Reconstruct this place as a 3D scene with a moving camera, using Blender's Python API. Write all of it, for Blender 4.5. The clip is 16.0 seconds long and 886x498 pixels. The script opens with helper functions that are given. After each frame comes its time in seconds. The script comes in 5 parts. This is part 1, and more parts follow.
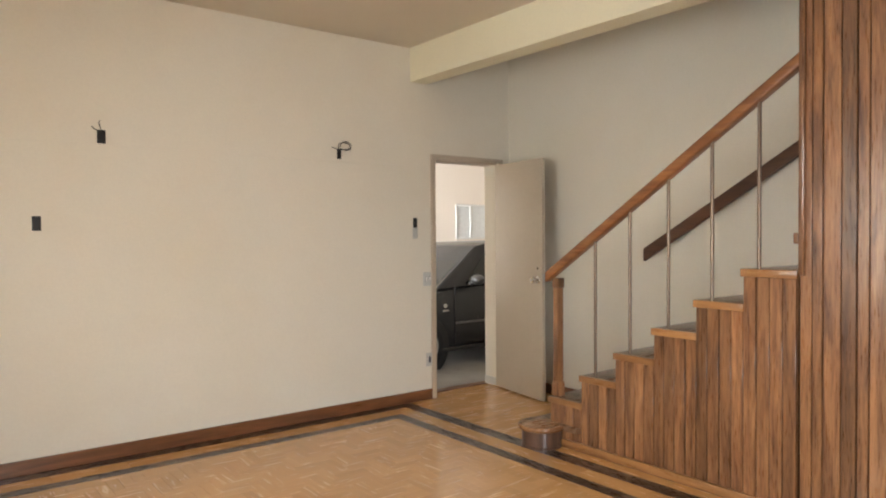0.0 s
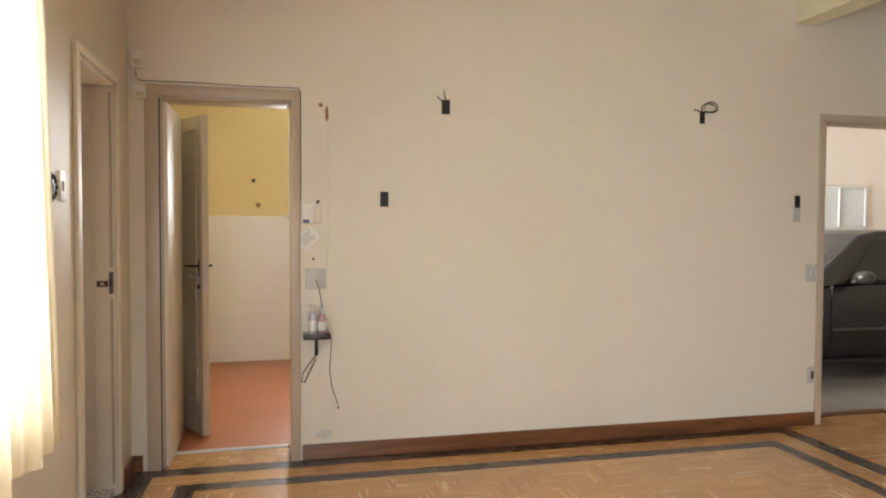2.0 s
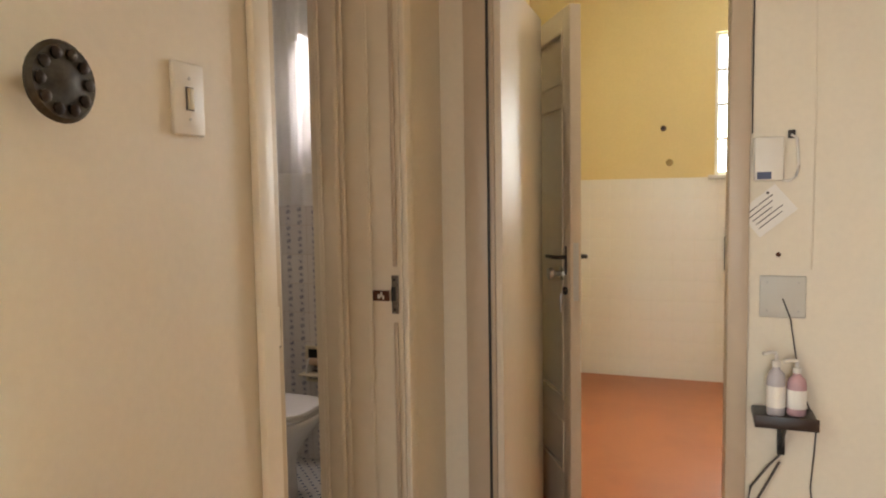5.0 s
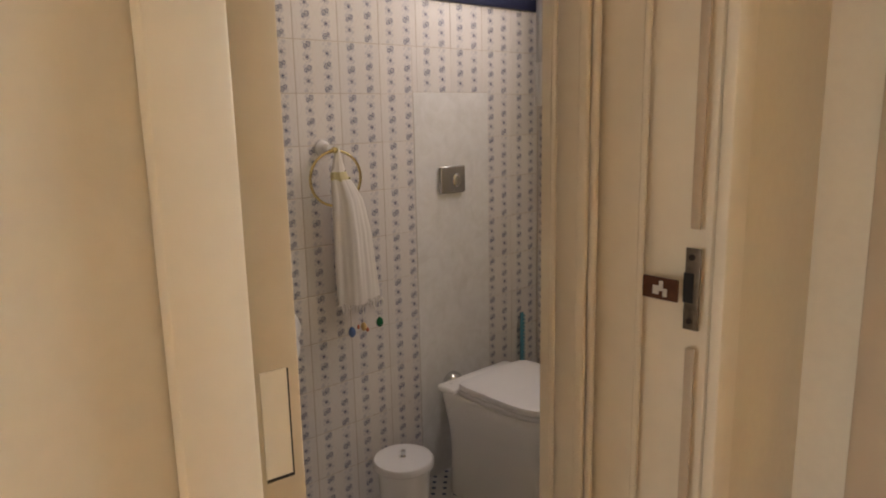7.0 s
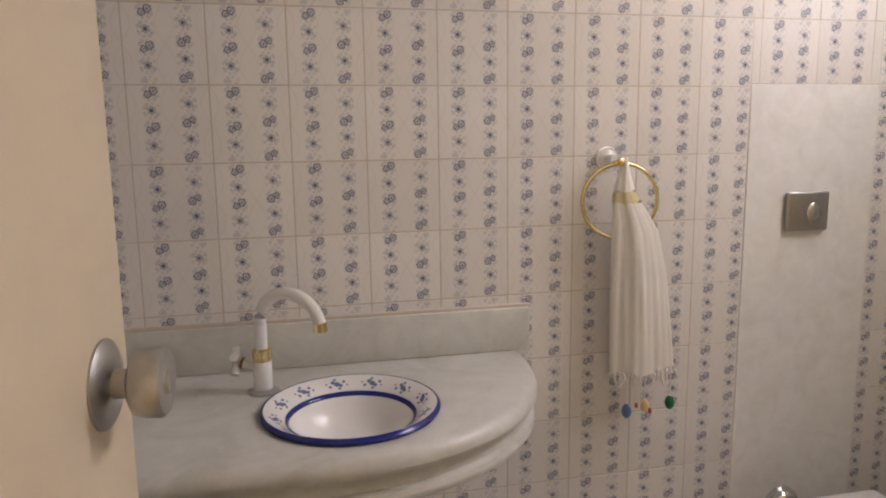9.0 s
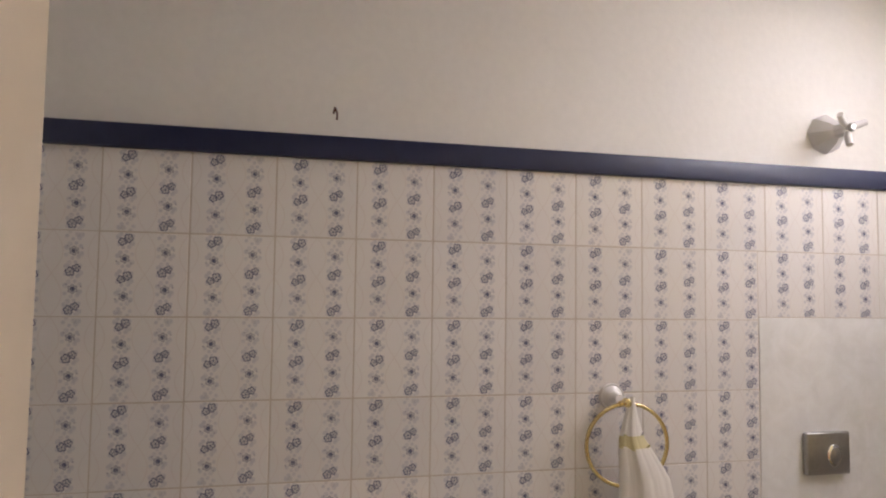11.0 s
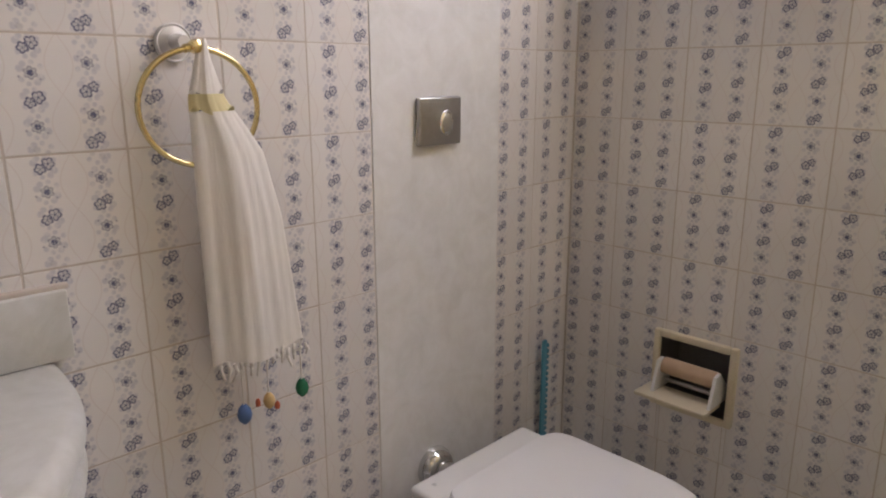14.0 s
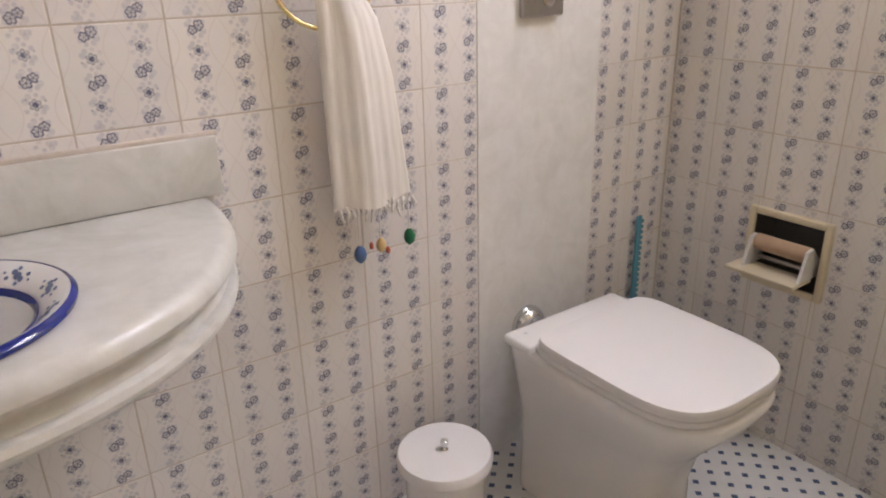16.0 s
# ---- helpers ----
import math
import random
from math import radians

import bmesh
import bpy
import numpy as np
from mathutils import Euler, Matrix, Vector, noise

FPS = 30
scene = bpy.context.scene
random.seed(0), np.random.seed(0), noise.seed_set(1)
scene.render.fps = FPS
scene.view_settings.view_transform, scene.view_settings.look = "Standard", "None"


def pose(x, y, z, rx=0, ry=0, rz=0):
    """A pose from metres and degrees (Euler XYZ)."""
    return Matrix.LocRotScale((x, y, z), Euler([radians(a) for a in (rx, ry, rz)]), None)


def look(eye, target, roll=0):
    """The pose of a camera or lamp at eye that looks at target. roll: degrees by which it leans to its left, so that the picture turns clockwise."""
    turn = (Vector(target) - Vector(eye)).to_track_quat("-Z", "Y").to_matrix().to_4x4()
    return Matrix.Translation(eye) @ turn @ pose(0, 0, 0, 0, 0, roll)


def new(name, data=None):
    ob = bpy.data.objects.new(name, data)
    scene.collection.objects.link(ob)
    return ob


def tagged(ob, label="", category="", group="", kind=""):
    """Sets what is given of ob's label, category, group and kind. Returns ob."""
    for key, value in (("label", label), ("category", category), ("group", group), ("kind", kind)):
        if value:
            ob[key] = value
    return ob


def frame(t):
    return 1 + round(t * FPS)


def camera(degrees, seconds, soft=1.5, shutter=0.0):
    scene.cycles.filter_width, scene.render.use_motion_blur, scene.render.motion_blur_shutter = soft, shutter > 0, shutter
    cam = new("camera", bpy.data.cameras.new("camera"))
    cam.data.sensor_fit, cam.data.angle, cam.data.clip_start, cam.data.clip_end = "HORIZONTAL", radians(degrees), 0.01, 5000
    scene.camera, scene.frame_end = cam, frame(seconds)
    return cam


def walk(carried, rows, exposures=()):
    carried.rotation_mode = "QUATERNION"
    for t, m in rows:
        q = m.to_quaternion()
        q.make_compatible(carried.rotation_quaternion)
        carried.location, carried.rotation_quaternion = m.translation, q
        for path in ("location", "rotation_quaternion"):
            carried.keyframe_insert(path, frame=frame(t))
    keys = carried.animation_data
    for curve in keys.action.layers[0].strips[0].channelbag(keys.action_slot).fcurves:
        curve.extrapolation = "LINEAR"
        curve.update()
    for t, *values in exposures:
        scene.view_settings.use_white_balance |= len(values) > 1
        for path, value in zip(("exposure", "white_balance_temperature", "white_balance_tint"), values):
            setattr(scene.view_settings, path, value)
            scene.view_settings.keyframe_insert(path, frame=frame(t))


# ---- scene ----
cam = camera(65.1, 16.0, 2.0)
PATH = [
    (0, (0.076, 0.214, 1.46), (1.302, 1.793, 1.418), -0.4),
    (0.5, (0.153, 0.31, 1.439), (1.307, 1.943, 1.396), -0.1),
    (1, (0.103, 0.477, 1.436), (1.111, 2.204, 1.37), 0.4),
    (1.5, (0.087, 0.744, 1.39), (0.768, 2.623, 1.318), 0.2),
    (2, (0.14, 1.0, 1.381), (0.585, 2.949, 1.317), 0.2),
    (2.5, (0.151, 1.396, 1.394), (0.434, 3.374, 1.3), 0.1),
    (3, (0.152, 1.709, 1.381), (0.241, 3.705, 1.277), -0.2),
    (3.2, (0.184, 1.81, 1.381), (0.185, 3.807, 1.275), -0.1),
    (5.5, (0.064, 3.292, 1.341), (-0.867, 5.055, 1.186), -1.9),
    (6, (0.002, 3.533, 1.304), (-1.181, 5.136, 1.128), -2.5),
    (6.5, (-0.143, 3.784, 1.335), (-1.499, 5.221, 1.023), -1.6),
    (7, (-0.275, 3.967, 1.323), (-1.741, 5.272, 0.94), -1.2),
    (7.5, (-0.378, 4.113, 1.33), (-1.98, 5.226, 0.887), -1.2),
    (8, (-0.451, 4.253, 1.277), (-2.254, 5.02, 0.875), -0.8),
    (8.5, (-0.535, 4.348, 1.266), (-2.414, 4.907, 0.872), -0.7),
    (9, (-0.626, 4.4, 1.277), (-2.557, 4.819, 0.967), -0.8),
    (9.5, (-0.659, 4.427, 1.349), (-2.637, 4.681, 1.195), -0.3),
    (10, (-0.689, 4.38, 1.439), (-2.671, 4.648, 1.402), 0.5),
    (12.3, (-0.912, 4.523, 1.413), (-2.66, 5.473, 1.618), 0.6),
    (12.5, (-0.963, 4.545, 1.388), (-2.628, 5.645, 1.523), 0.7),
    (13, (-1.037, 4.601, 1.298), (-2.544, 5.914, 1.219), -0.2),
    (13.5, (-1.044, 4.632, 1.236), (-2.484, 5.983, 0.921), -0.0),
    (14, (-1.058, 4.641, 1.187), (-2.447, 5.995, 0.699), -0.2),
    (14.5, (-1.064, 4.641, 1.154), (-2.427, 5.961, 0.52), -0.0),
    (15, (-1.059, 4.635, 1.135), (-2.419, 5.906, 0.403), 0.2),
    (15.5, (-1.039, 4.615, 1.127), (-2.437, 5.822, 0.359), -0.1),
    (16, (-0.945, 4.569, 1.144), (-2.47, 5.629, 0.401), -1.5),
]
walk(cam, [(t, look(eye, target, roll)) for t, eye, target, roll in PATH],
     [(0, -0.2, 6600, 10), (3.2, -0.3, 6800, 10), (5.5, -0.15, 7000, 10), (7.0, -0.05, 7050, 10), (8.0, 0.36, 6750, 10), (9.0, 0.5, 6500, 10), (10.0, 0.5, 6400, 10), (12.3, -0.05, 6400, 10), (13.0, -0.05, 6250, 10), (14.0, 0.5, 6100, 10), (15.0, 0.9, 6050, 10), (16.0, 1.08, 6100, 10)])

# ---- world and light ----
world = bpy.data.worlds.new("sky")
scene.world = world
world.use_nodes = True
wn = world.node_tree.nodes
sky = wn.new("ShaderNodeTexSky")
sky.sky_type, sky.sun_disc, sky.sun_elevation, sky.sun_rotation = "NISHITA", False, radians(48), radians(200)
wn["Background"].inputs["Strength"].default_value = 0.1
world.node_tree.links.new(sky.outputs[0], wn["Background"].inputs["Color"])
sun = new("sun", bpy.data.lights.new("sun", "SUN"))
sun.data.energy, sun.data.angle, sun.data.color = 1.0, radians(12), (1.0, 0.95, 0.88)
sun.matrix_world = look((-4, -9, 12), (0, 0, 0))


def window_lamp(name, at, toward, width, height, watts, colour, spread=180):
    lamp = new(name, bpy.data.lights.new(name, "AREA"))
    lamp.data.shape, lamp.data.size, lamp.data.size_y = "RECTANGLE", width, height
    lamp.data.energy, lamp.data.color, lamp.data.spread = watts, colour, radians(spread)
    lamp.matrix_world = look(at, toward)
    return lamp


DAY = (0.93, 0.97, 1.0)
window_lamp("daylight_west", (-0.97, 2.45, 1.55), (0, 2.55, 1.35), 1.75, 1.35, 105, (0.88, 0.95, 1.0))
window_lamp("daylight_south", (0.35, -2.05, 1.35), (3.4, 4.3, -2.3), 1.85, 1.9, 75, (0.82, 0.91, 1.0), 104)
window_lamp("daylight_kitchen", (0.75, 8.42, 2.0), (0.75, 8, 2.0), 1.15, 0.95, 52, DAY)
window_lamp("daylight_bath", (-1.45, 6.13, 2.03), (-1.44, 5.0, 0.72), 0.58, 0.68, 15, (1.0, 0.93, 1.0), 142)
window_lamp("daylight_garage", (2.62, 8.4, 1.3), (7.0, 9.0, 1.7), 2.6, 2.3, 310, DAY, 112)


# ---- materials ----
def node(t, kind, **ins):
    n = t.nodes.new(kind)
    for k, v in ins.items():
        n.inputs[k.replace("_", " ")].default_value = v
    return n


def coords(t, scale=(1, 1, 1), which="Object"):
    tc = t.nodes.new("ShaderNodeTexCoord")
    mp = t.nodes.new("ShaderNodeMapping")
    mp.inputs["Scale"].default_value = scale
    t.links.new(tc.outputs[which], mp.inputs["Vector"])
    return mp.outputs["Vector"]


def noise_tex(t, vec, scale, detail=4, rough=0.55, distort=0.0):
    n = t.nodes.new("ShaderNodeTexNoise")
    n.inputs["Scale"].default_value, n.inputs["Detail"].default_value = scale, detail
    n.inputs["Roughness"].default_value, n.inputs["Distortion"].default_value = rough, distort
    t.links.new(vec, n.inputs["Vector"])
    return n.outputs["Fac"]


def ramp(t, fac, stops):
    r = t.nodes.new("ShaderNodeValToRGB")
    while len(r.color_ramp.elements) < len(stops):
        r.color_ramp.elements.new(0.5)
    for e, (p, c) in zip(r.color_ramp.elements, stops):
        e.position, e.color = p, (*c, 1) if len(c) == 3 else c
    t.links.new(fac, r.inputs["Fac"])
    return r.outputs["Color"]


def mix(t, a, b, fac, mode="MIX"):
    m = t.nodes.new("ShaderNodeMix")
    m.data_type, m.blend_type = "RGBA", mode
    for sock, v in ((m.inputs[0], fac), (m.inputs[6], a), (m.inputs[7], b)):
        if hasattr(v, "links"):
            t.links.new(v, sock)
        elif isinstance(v, (int, float)):
            sock.default_value = v
        else:
            sock.default_value = (*v, 1)
    return m.outputs[2]


def calc(t, op, a, b=None, c=None):
    m = t.nodes.new("ShaderNodeMath")
    m.operation = op
    for sock, v in zip(m.inputs, (a, b, c)):
        if v is None:
            continue
        if hasattr(v, "links"):
            t.links.new(v, sock)
        else:
            sock.default_value = v
    return m.outputs[0]


def shader(name):
    m = bpy.data.materials.new(name)
    m.use_nodes = True
    t = m.node_tree
    return m, t, t.nodes["Principled BSDF"]


def bump(t, p, height, strength=0.2, distance=0.01):
    b = node(t, "ShaderNodeBump", Strength=strength, Distance=distance)
    t.links.new(height, b.inputs["Height"])
    t.links.new(b.outputs[0], p.inputs["Normal"])


def paint(name, colour, stain, rough=0.55, scale=1.2, amount=0.35, relief=0.12, fine=60, lo=0.45, hi=0.75):
    """Painted or plastered surface: base colour, broad stains and a fine roller grain."""
    m, t, p = shader(name)
    v = coords(t)
    broad = ramp(t, noise_tex(t, v, scale, 6, 0.6), [(lo, (0, 0, 0)), (hi, (1, 1, 1))])
    col = mix(t, colour, stain, calc(t, "MULTIPLY", broad, amount))
    grain = noise_tex(t, v, fine, 3)
    col = mix(t, col, ramp(t, grain, [(0.3, (0.9, 0.9, 0.9)), (0.7, (1, 1, 1))]), 0.35, "MULTIPLY")
    t.links.new(col, p.inputs["Base Color"])
    p.inputs["Roughness"].default_value = rough
    bump(t, p, grain, relief, 0.004)
    return m


def wood(name, dark, light, along="z", scale=1.0, rough=0.35, coat=0.0, by_piece=True, spread=0.35):
    """Grained timber, its fibres along one axis, each piece in its own tone."""
    m, t, p = shader(name)
    stretch = {"x": (1.2, 14, 14), "y": (14, 1.2, 14), "z": (14, 14, 1.2)}[along]
    v = coords(t, tuple(s * scale for s in stretch))
    info = t.nodes.new("ShaderNodeObjectInfo")
    if by_piece:
        add = t.nodes.new("ShaderNodeVectorMath")
        add.operation = "MULTIPLY_ADD"
        t.links.new(info.outputs["Random"], add.inputs[0])
        add.inputs[1].default_value = (31, 17, 23)
        t.links.new(v, add.inputs[2])
        v = add.outputs[0]
    g = noise_tex(t, v, 1.0, 6, 0.6, 0.8)
    f = noise_tex(t, v, 6.0, 3, 0.6)
    col = ramp(t, calc(t, "ADD", calc(t, "MULTIPLY", g, 0.75), calc(t, "MULTIPLY", f, 0.25)), [(0.33, dark), (0.66, light)])
    if by_piece:
        tone = calc(t, "MULTIPLY_ADD", info.outputs["Random"], spread * 2, 1 - spread)
        col = mix(t, col, tone, 1.0, "MULTIPLY")
    else:
        geo = t.nodes.new("ShaderNodeNewGeometry")
        tone = calc(t, "MULTIPLY_ADD", geo.outputs["Random Per Island"], spread * 2, 1 - spread)
        col = mix(t, col, tone, 1.0, "MULTIPLY")
    t.links.new(col, p.inputs["Base Color"])
    t.links.new(calc(t, "MULTIPLY_ADD", f, 0.25, rough - 0.1), p.inputs["Roughness"])
    p.inputs["Coat Weight"].default_value, p.inputs["Coat Roughness"].default_value = coat, 0.12
    bump(t, p, g, 0.12, 0.003)
    return m


def plain(name, colour, rough=0.4, metal=0.0, var=0.12, scale=25):
    m, t, p = shader(name)
    n = noise_tex(t, coords(t), scale, 4)
    t.links.new(mix(t, colour, tuple(c * (1 - 2 * var) for c in colour), n), p.inputs["Base Color"])
    p.inputs["Roughness"].default_value, p.inputs["Metallic"].default_value = rough, metal
    t.links.new(calc(t, "MULTIPLY_ADD", n, 0.12, rough - 0.06), p.inputs["Roughness"])
    return m


def see_through(name, colour, share, open_=0.0, rough=0.9, relief=0.4):
    """Thin cloth that lets part of the light through, some of it straight between the threads."""
    m, t, p = shader(name)
    weave = noise_tex(t, coords(t, (1, 1, 0.15)), 160, 2)
    base = mix(t, colour, tuple(c * 0.9 for c in colour), weave)
    t.links.new(base, p.inputs["Base Color"])
    p.inputs["Roughness"].default_value = rough
    p.inputs["Specular IOR Level"].default_value = 0.1
    crease = calc(t, "ADD", noise_tex(t, coords(t, (1, 1, 0.3)), 45, 4, 0.6, 0.6), calc(t, "MULTIPLY", weave, 0.5))
    bump(t, p, crease, relief, 0.006)
    tr = t.nodes.new("ShaderNodeBsdfTranslucent")
    t.links.new(base, tr.inputs["Color"])
    ms = t.nodes.new("ShaderNodeMixShader")
    ms.inputs[0].default_value = share
    t.links.new(p.outputs[0], ms.inputs[1])
    t.links.new(tr.outputs[0], ms.inputs[2])
    gap = t.nodes.new("ShaderNodeBsdfTransparent")
    mo = t.nodes.new("ShaderNodeMixShader")
    mo.inputs[0].default_value = open_
    t.links.new(ms.outputs[0], mo.inputs[1])
    t.links.new(gap.outputs[0], mo.inputs[2])
    t.links.new(mo.outputs[0], t.nodes["Material Output"].inputs["Surface"])
    return m


def pane_glass(name, tint=(0.95, 0.97, 0.97), rough=0.02):
    m, t, p = shader(name)
    p.inputs["Base Color"].default_value = (*tint, 1)
    p.inputs["Transmission Weight"].default_value, p.inputs["Roughness"].default_value = 1.0, rough
    p.inputs["IOR"].default_value = 1.1
    return m


def marble(name, soft, mid=(0.62, 0.605, 0.575), high=(0.65, 0.635, 0.605)):
    m, t, p = shader(name)
    v = coords(t)
    a = noise_tex(t, v, 6, 8, 0.65, 1.6)
    b = noise_tex(t, v, 22, 5, 0.6, 0.8)
    vein = ramp(t, a, [(0.34, soft), (0.5, mid), (0.62, high)])
    col = mix(t, vein, ramp(t, b, [(0.35, (0.90, 0.89, 0.87)), (0.65, (1, 1, 1))]), 0.7, "MULTIPLY")
    t.links.new(col, p.inputs["Base Color"])
    p.inputs["Roughness"].default_value = 0.3
    return m


def flowered_tile(name):
    """Glazed off-white tile with two upright runs of small blue flowers; u, v are the tile's own x and z."""
    m, t, p = shader(name)
    tc = t.nodes.new("ShaderNodeTexCoord")
    sx = t.nodes.new("ShaderNodeSeparateXYZ")
    t.links.new(tc.outputs["Object"], sx.inputs[0])
    u = calc(t, "ADD", calc(t, "DIVIDE", sx.outputs["X"], 0.15), 0.5)
    v = calc(t, "SUBTRACT", 0.5, calc(t, "DIVIDE", sx.outputs["Z"], 0.15))
    side = calc(t, "GREATER_THAN", u, 0.515)
    du = calc(t, "ADD", calc(t, "MULTIPLY", calc(t, "SUBTRACT", u, 0.29), calc(t, "SUBTRACT", 1.0, side)), calc(t, "MULTIPLY", calc(t, "SUBTRACT", 0.74, u), side))
    vv = calc(t, "ADD", calc(t, "MULTIPLY", v, calc(t, "SUBTRACT", 1.0, side)), calc(t, "MULTIPLY", calc(t, "SUBTRACT", 1.0, v), side))
    w = calc(t, "DIVIDE", calc(t, "SUBTRACT", vv, 0.10), 0.22)
    k = calc(t, "ROUND", w)
    dv = calc(t, "MULTIPLY", calc(t, "SUBTRACT", w, k), 0.22)
    single = calc(t, "PINGPONG", k, 1.0)
    sprig = calc(t, "GREATER_THAN", k, 3.5)

    def dist(ax, ay):
        a, b = calc(t, "SUBTRACT", du, ax), calc(t, "SUBTRACT", dv, ay)
        return calc(t, "SQRT", calc(t, "ADD", calc(t, "MULTIPLY", a, a), calc(t, "MULTIPLY", b, b)))

    def within(d, r, soft):
        mr = node(t, "ShaderNodeMapRange", From_Min=r - soft, From_Max=r + soft, To_Min=1.0, To_Max=0.0)
        t.links.new(d, mr.inputs["Value"])
        return mr.outputs[0]

    def most(*vals):
        out = vals[0]
        for w_ in vals[1:]:
            out = calc(t, "MAXIMUM", out, w_)
        return out

    def blossom(ax, ay, radius, petals, phase):
        """Scalloped outline, petal lines and a dark eye; gives line work and the inside."""
        a, b = calc(t, "SUBTRACT", du, ax), calc(t, "SUBTRACT", dv, ay)
        angle = calc(t, "MULTIPLY_ADD", calc(t, "ARCTAN2", b, a), petals / 2, phase)
        lobe = calc(t, "ABSOLUTE", calc(t, "SINE", angle))
        edge = calc(t, "MULTIPLY_ADD", lobe, radius * 0.32, radius * 0.74)
        d = dist(ax, ay)
        line = within(calc(t, "ABSOLUTE", calc(t, "SUBTRACT", d, edge)), 0.009, 0.006)
        cut = calc(t, "MULTIPLY", within(lobe, 0.28, 0.12), within(d, radius * 0.8, 0.006))
        return most(line, cut, within(d, radius * 0.26, 0.005)), within(d, radius * 0.95, 0.006)

    line_a, in_a = blossom(-0.030, 0.020, 0.040, 5, 0.4)
    line_b, in_b = blossom(0.034, -0.020, 0.047, 5, 1.1)
    big = most(line_a, line_b, calc(t, "MULTIPLY", most(in_a, in_b), 0.38))
    line_c, in_c = blossom(0.0, 0.0, 0.046, 6, 0.2)
    one = most(within(dist(0, 0), 0.029, 0.007), calc(t, "MULTIPLY", line_c, 0.62), calc(t, "MULTIPLY", in_c, 0.34))
    one = most(one, calc(t, "MULTIPLY", within(dist(-0.088, 0.03), 0.010, 0.006), 0.6), calc(t, "MULTIPLY", within(dist(0.07, 0.055), 0.008, 0.006), 0.5))
    leaf = calc(t, "MULTIPLY", most(within(dist(0.05, 0.0), 0.022, 0.008), within(dist(-0.03, -0.03), 0.028, 0.008), within(dist(-0.01, 0.03), 0.018, 0.008)), 0.25)
    ink = calc(t, "ADD", calc(t, "MULTIPLY", big, calc(t, "SUBTRACT", 1.0, single)), calc(t, "MULTIPLY", one, single))
    ink = calc(t, "ADD", calc(t, "MULTIPLY", ink, calc(t, "SUBTRACT", 1.0, sprig)), calc(t, "MULTIPLY", leaf, sprig))
    ink = calc(t, "MULTIPLY", ink, ramp(t, noise_tex(t, coords(t), 420, 2), [(0.33, (0.5, 0.5, 0.5)), (0.50, (1, 1, 1))]))
    # pale grey-blue leaves round the flowers
    leaves = most(*(within(dist(ax, ay), r_, 0.007) for ax, ay, r_ in (
        (-0.075, -0.035, 0.030), (-0.05, -0.07, 0.026), (0.075, 0.04, 0.031), (0.045, 0.078, 0.027),
        (-0.07, 0.055, 0.022), (0.08, -0.05, 0.022), (0.015, -0.085, 0.020), (-0.02, 0.09, 0.020))))
    halo = calc(t, "MULTIPLY", leaves, ramp(t, noise_tex(t, coords(t), 160, 2), [(0.32, (0.35, 0.35, 0.35)), (0.55, (1, 1, 1))]))
    body = noise_tex(t, coords(t), 7, 4)
    info = t.nodes.new("ShaderNodeObjectInfo")
    base = mix(t, (0.79, 0.755, 0.725), (0.73, 0.69, 0.655), body)
    base = mix(t, base, calc(t, "MULTIPLY_ADD", info.outputs["Random"], 0.08, 0.94), 1.0, "MULTIPLY")
    # faint lattice of scrolls between the runs
    swing = calc(t, "MULTIPLY", calc(t, "ABSOLUTE", calc(t, "SINE", calc(t, "MULTIPLY", v, 6.28318531))), 0.11)
    mid = calc(t, "ABSOLUTE", calc(t, "SUBTRACT", u, 0.515))
    rim = calc(t, "MINIMUM", u, calc(t, "SUBTRACT", 1.0, u))
    lattice = most(*(within(calc(t, "ABSOLUTE", calc(t, "SUBTRACT", g_, swing)), 0.005, 0.004) for g_ in (mid, rim)))
    base = mix(t, base, (0.60, 0.51, 0.46), calc(t, "MULTIPLY", lattice, 0.38))
    base = mix(t, base, (0.40, 0.40, 0.47), calc(t, "MULTIPLY", halo, 0.50))
    col = mix(t, base, (0.026, 0.034, 0.13), calc(t, "MULTIPLY", ink, 0.86))
    t.links.new(col, p.inputs["Base Color"])
    p.inputs["Roughness"].default_value = 0.18
    bump(t, p, body, 0.05, 0.004)
    return m


def dotted_floor(name):
    """Small white floor pieces with a dark blue square at each corner."""
    m, t, p = shader(name)
    v = coords(t)
    s = t.nodes.new("ShaderNodeSeparateXYZ")
    t.links.new(v, s.inputs[0])
    a = calc(t, "ABSOLUTE", calc(t, "SUBTRACT", calc(t, "FRACT", calc(t, "DIVIDE", calc(t, "ADD", s.outputs["X"], s.outputs["Y"]), 0.055)), 0.5))
    b = calc(t, "ABSOLUTE", calc(t, "SUBTRACT", calc(t, "FRACT", calc(t, "DIVIDE", calc(t, "SUBTRACT", s.outputs["X"], s.outputs["Y"]), 0.055)), 0.5))
    dot = calc(t, "LESS_THAN", calc(t, "MAXIMUM", a, b), 0.17)
    base = mix(t, (0.72, 0.71, 0.69), (0.62, 0.61, 0.59), noise_tex(t, v, 30, 3))
    base = mix(t, base, (0.085, 0.12, 0.20), dot)
    t.links.new(base, p.inputs["Base Color"])
    p.inputs["Roughness"].default_value = 0.25
    return m


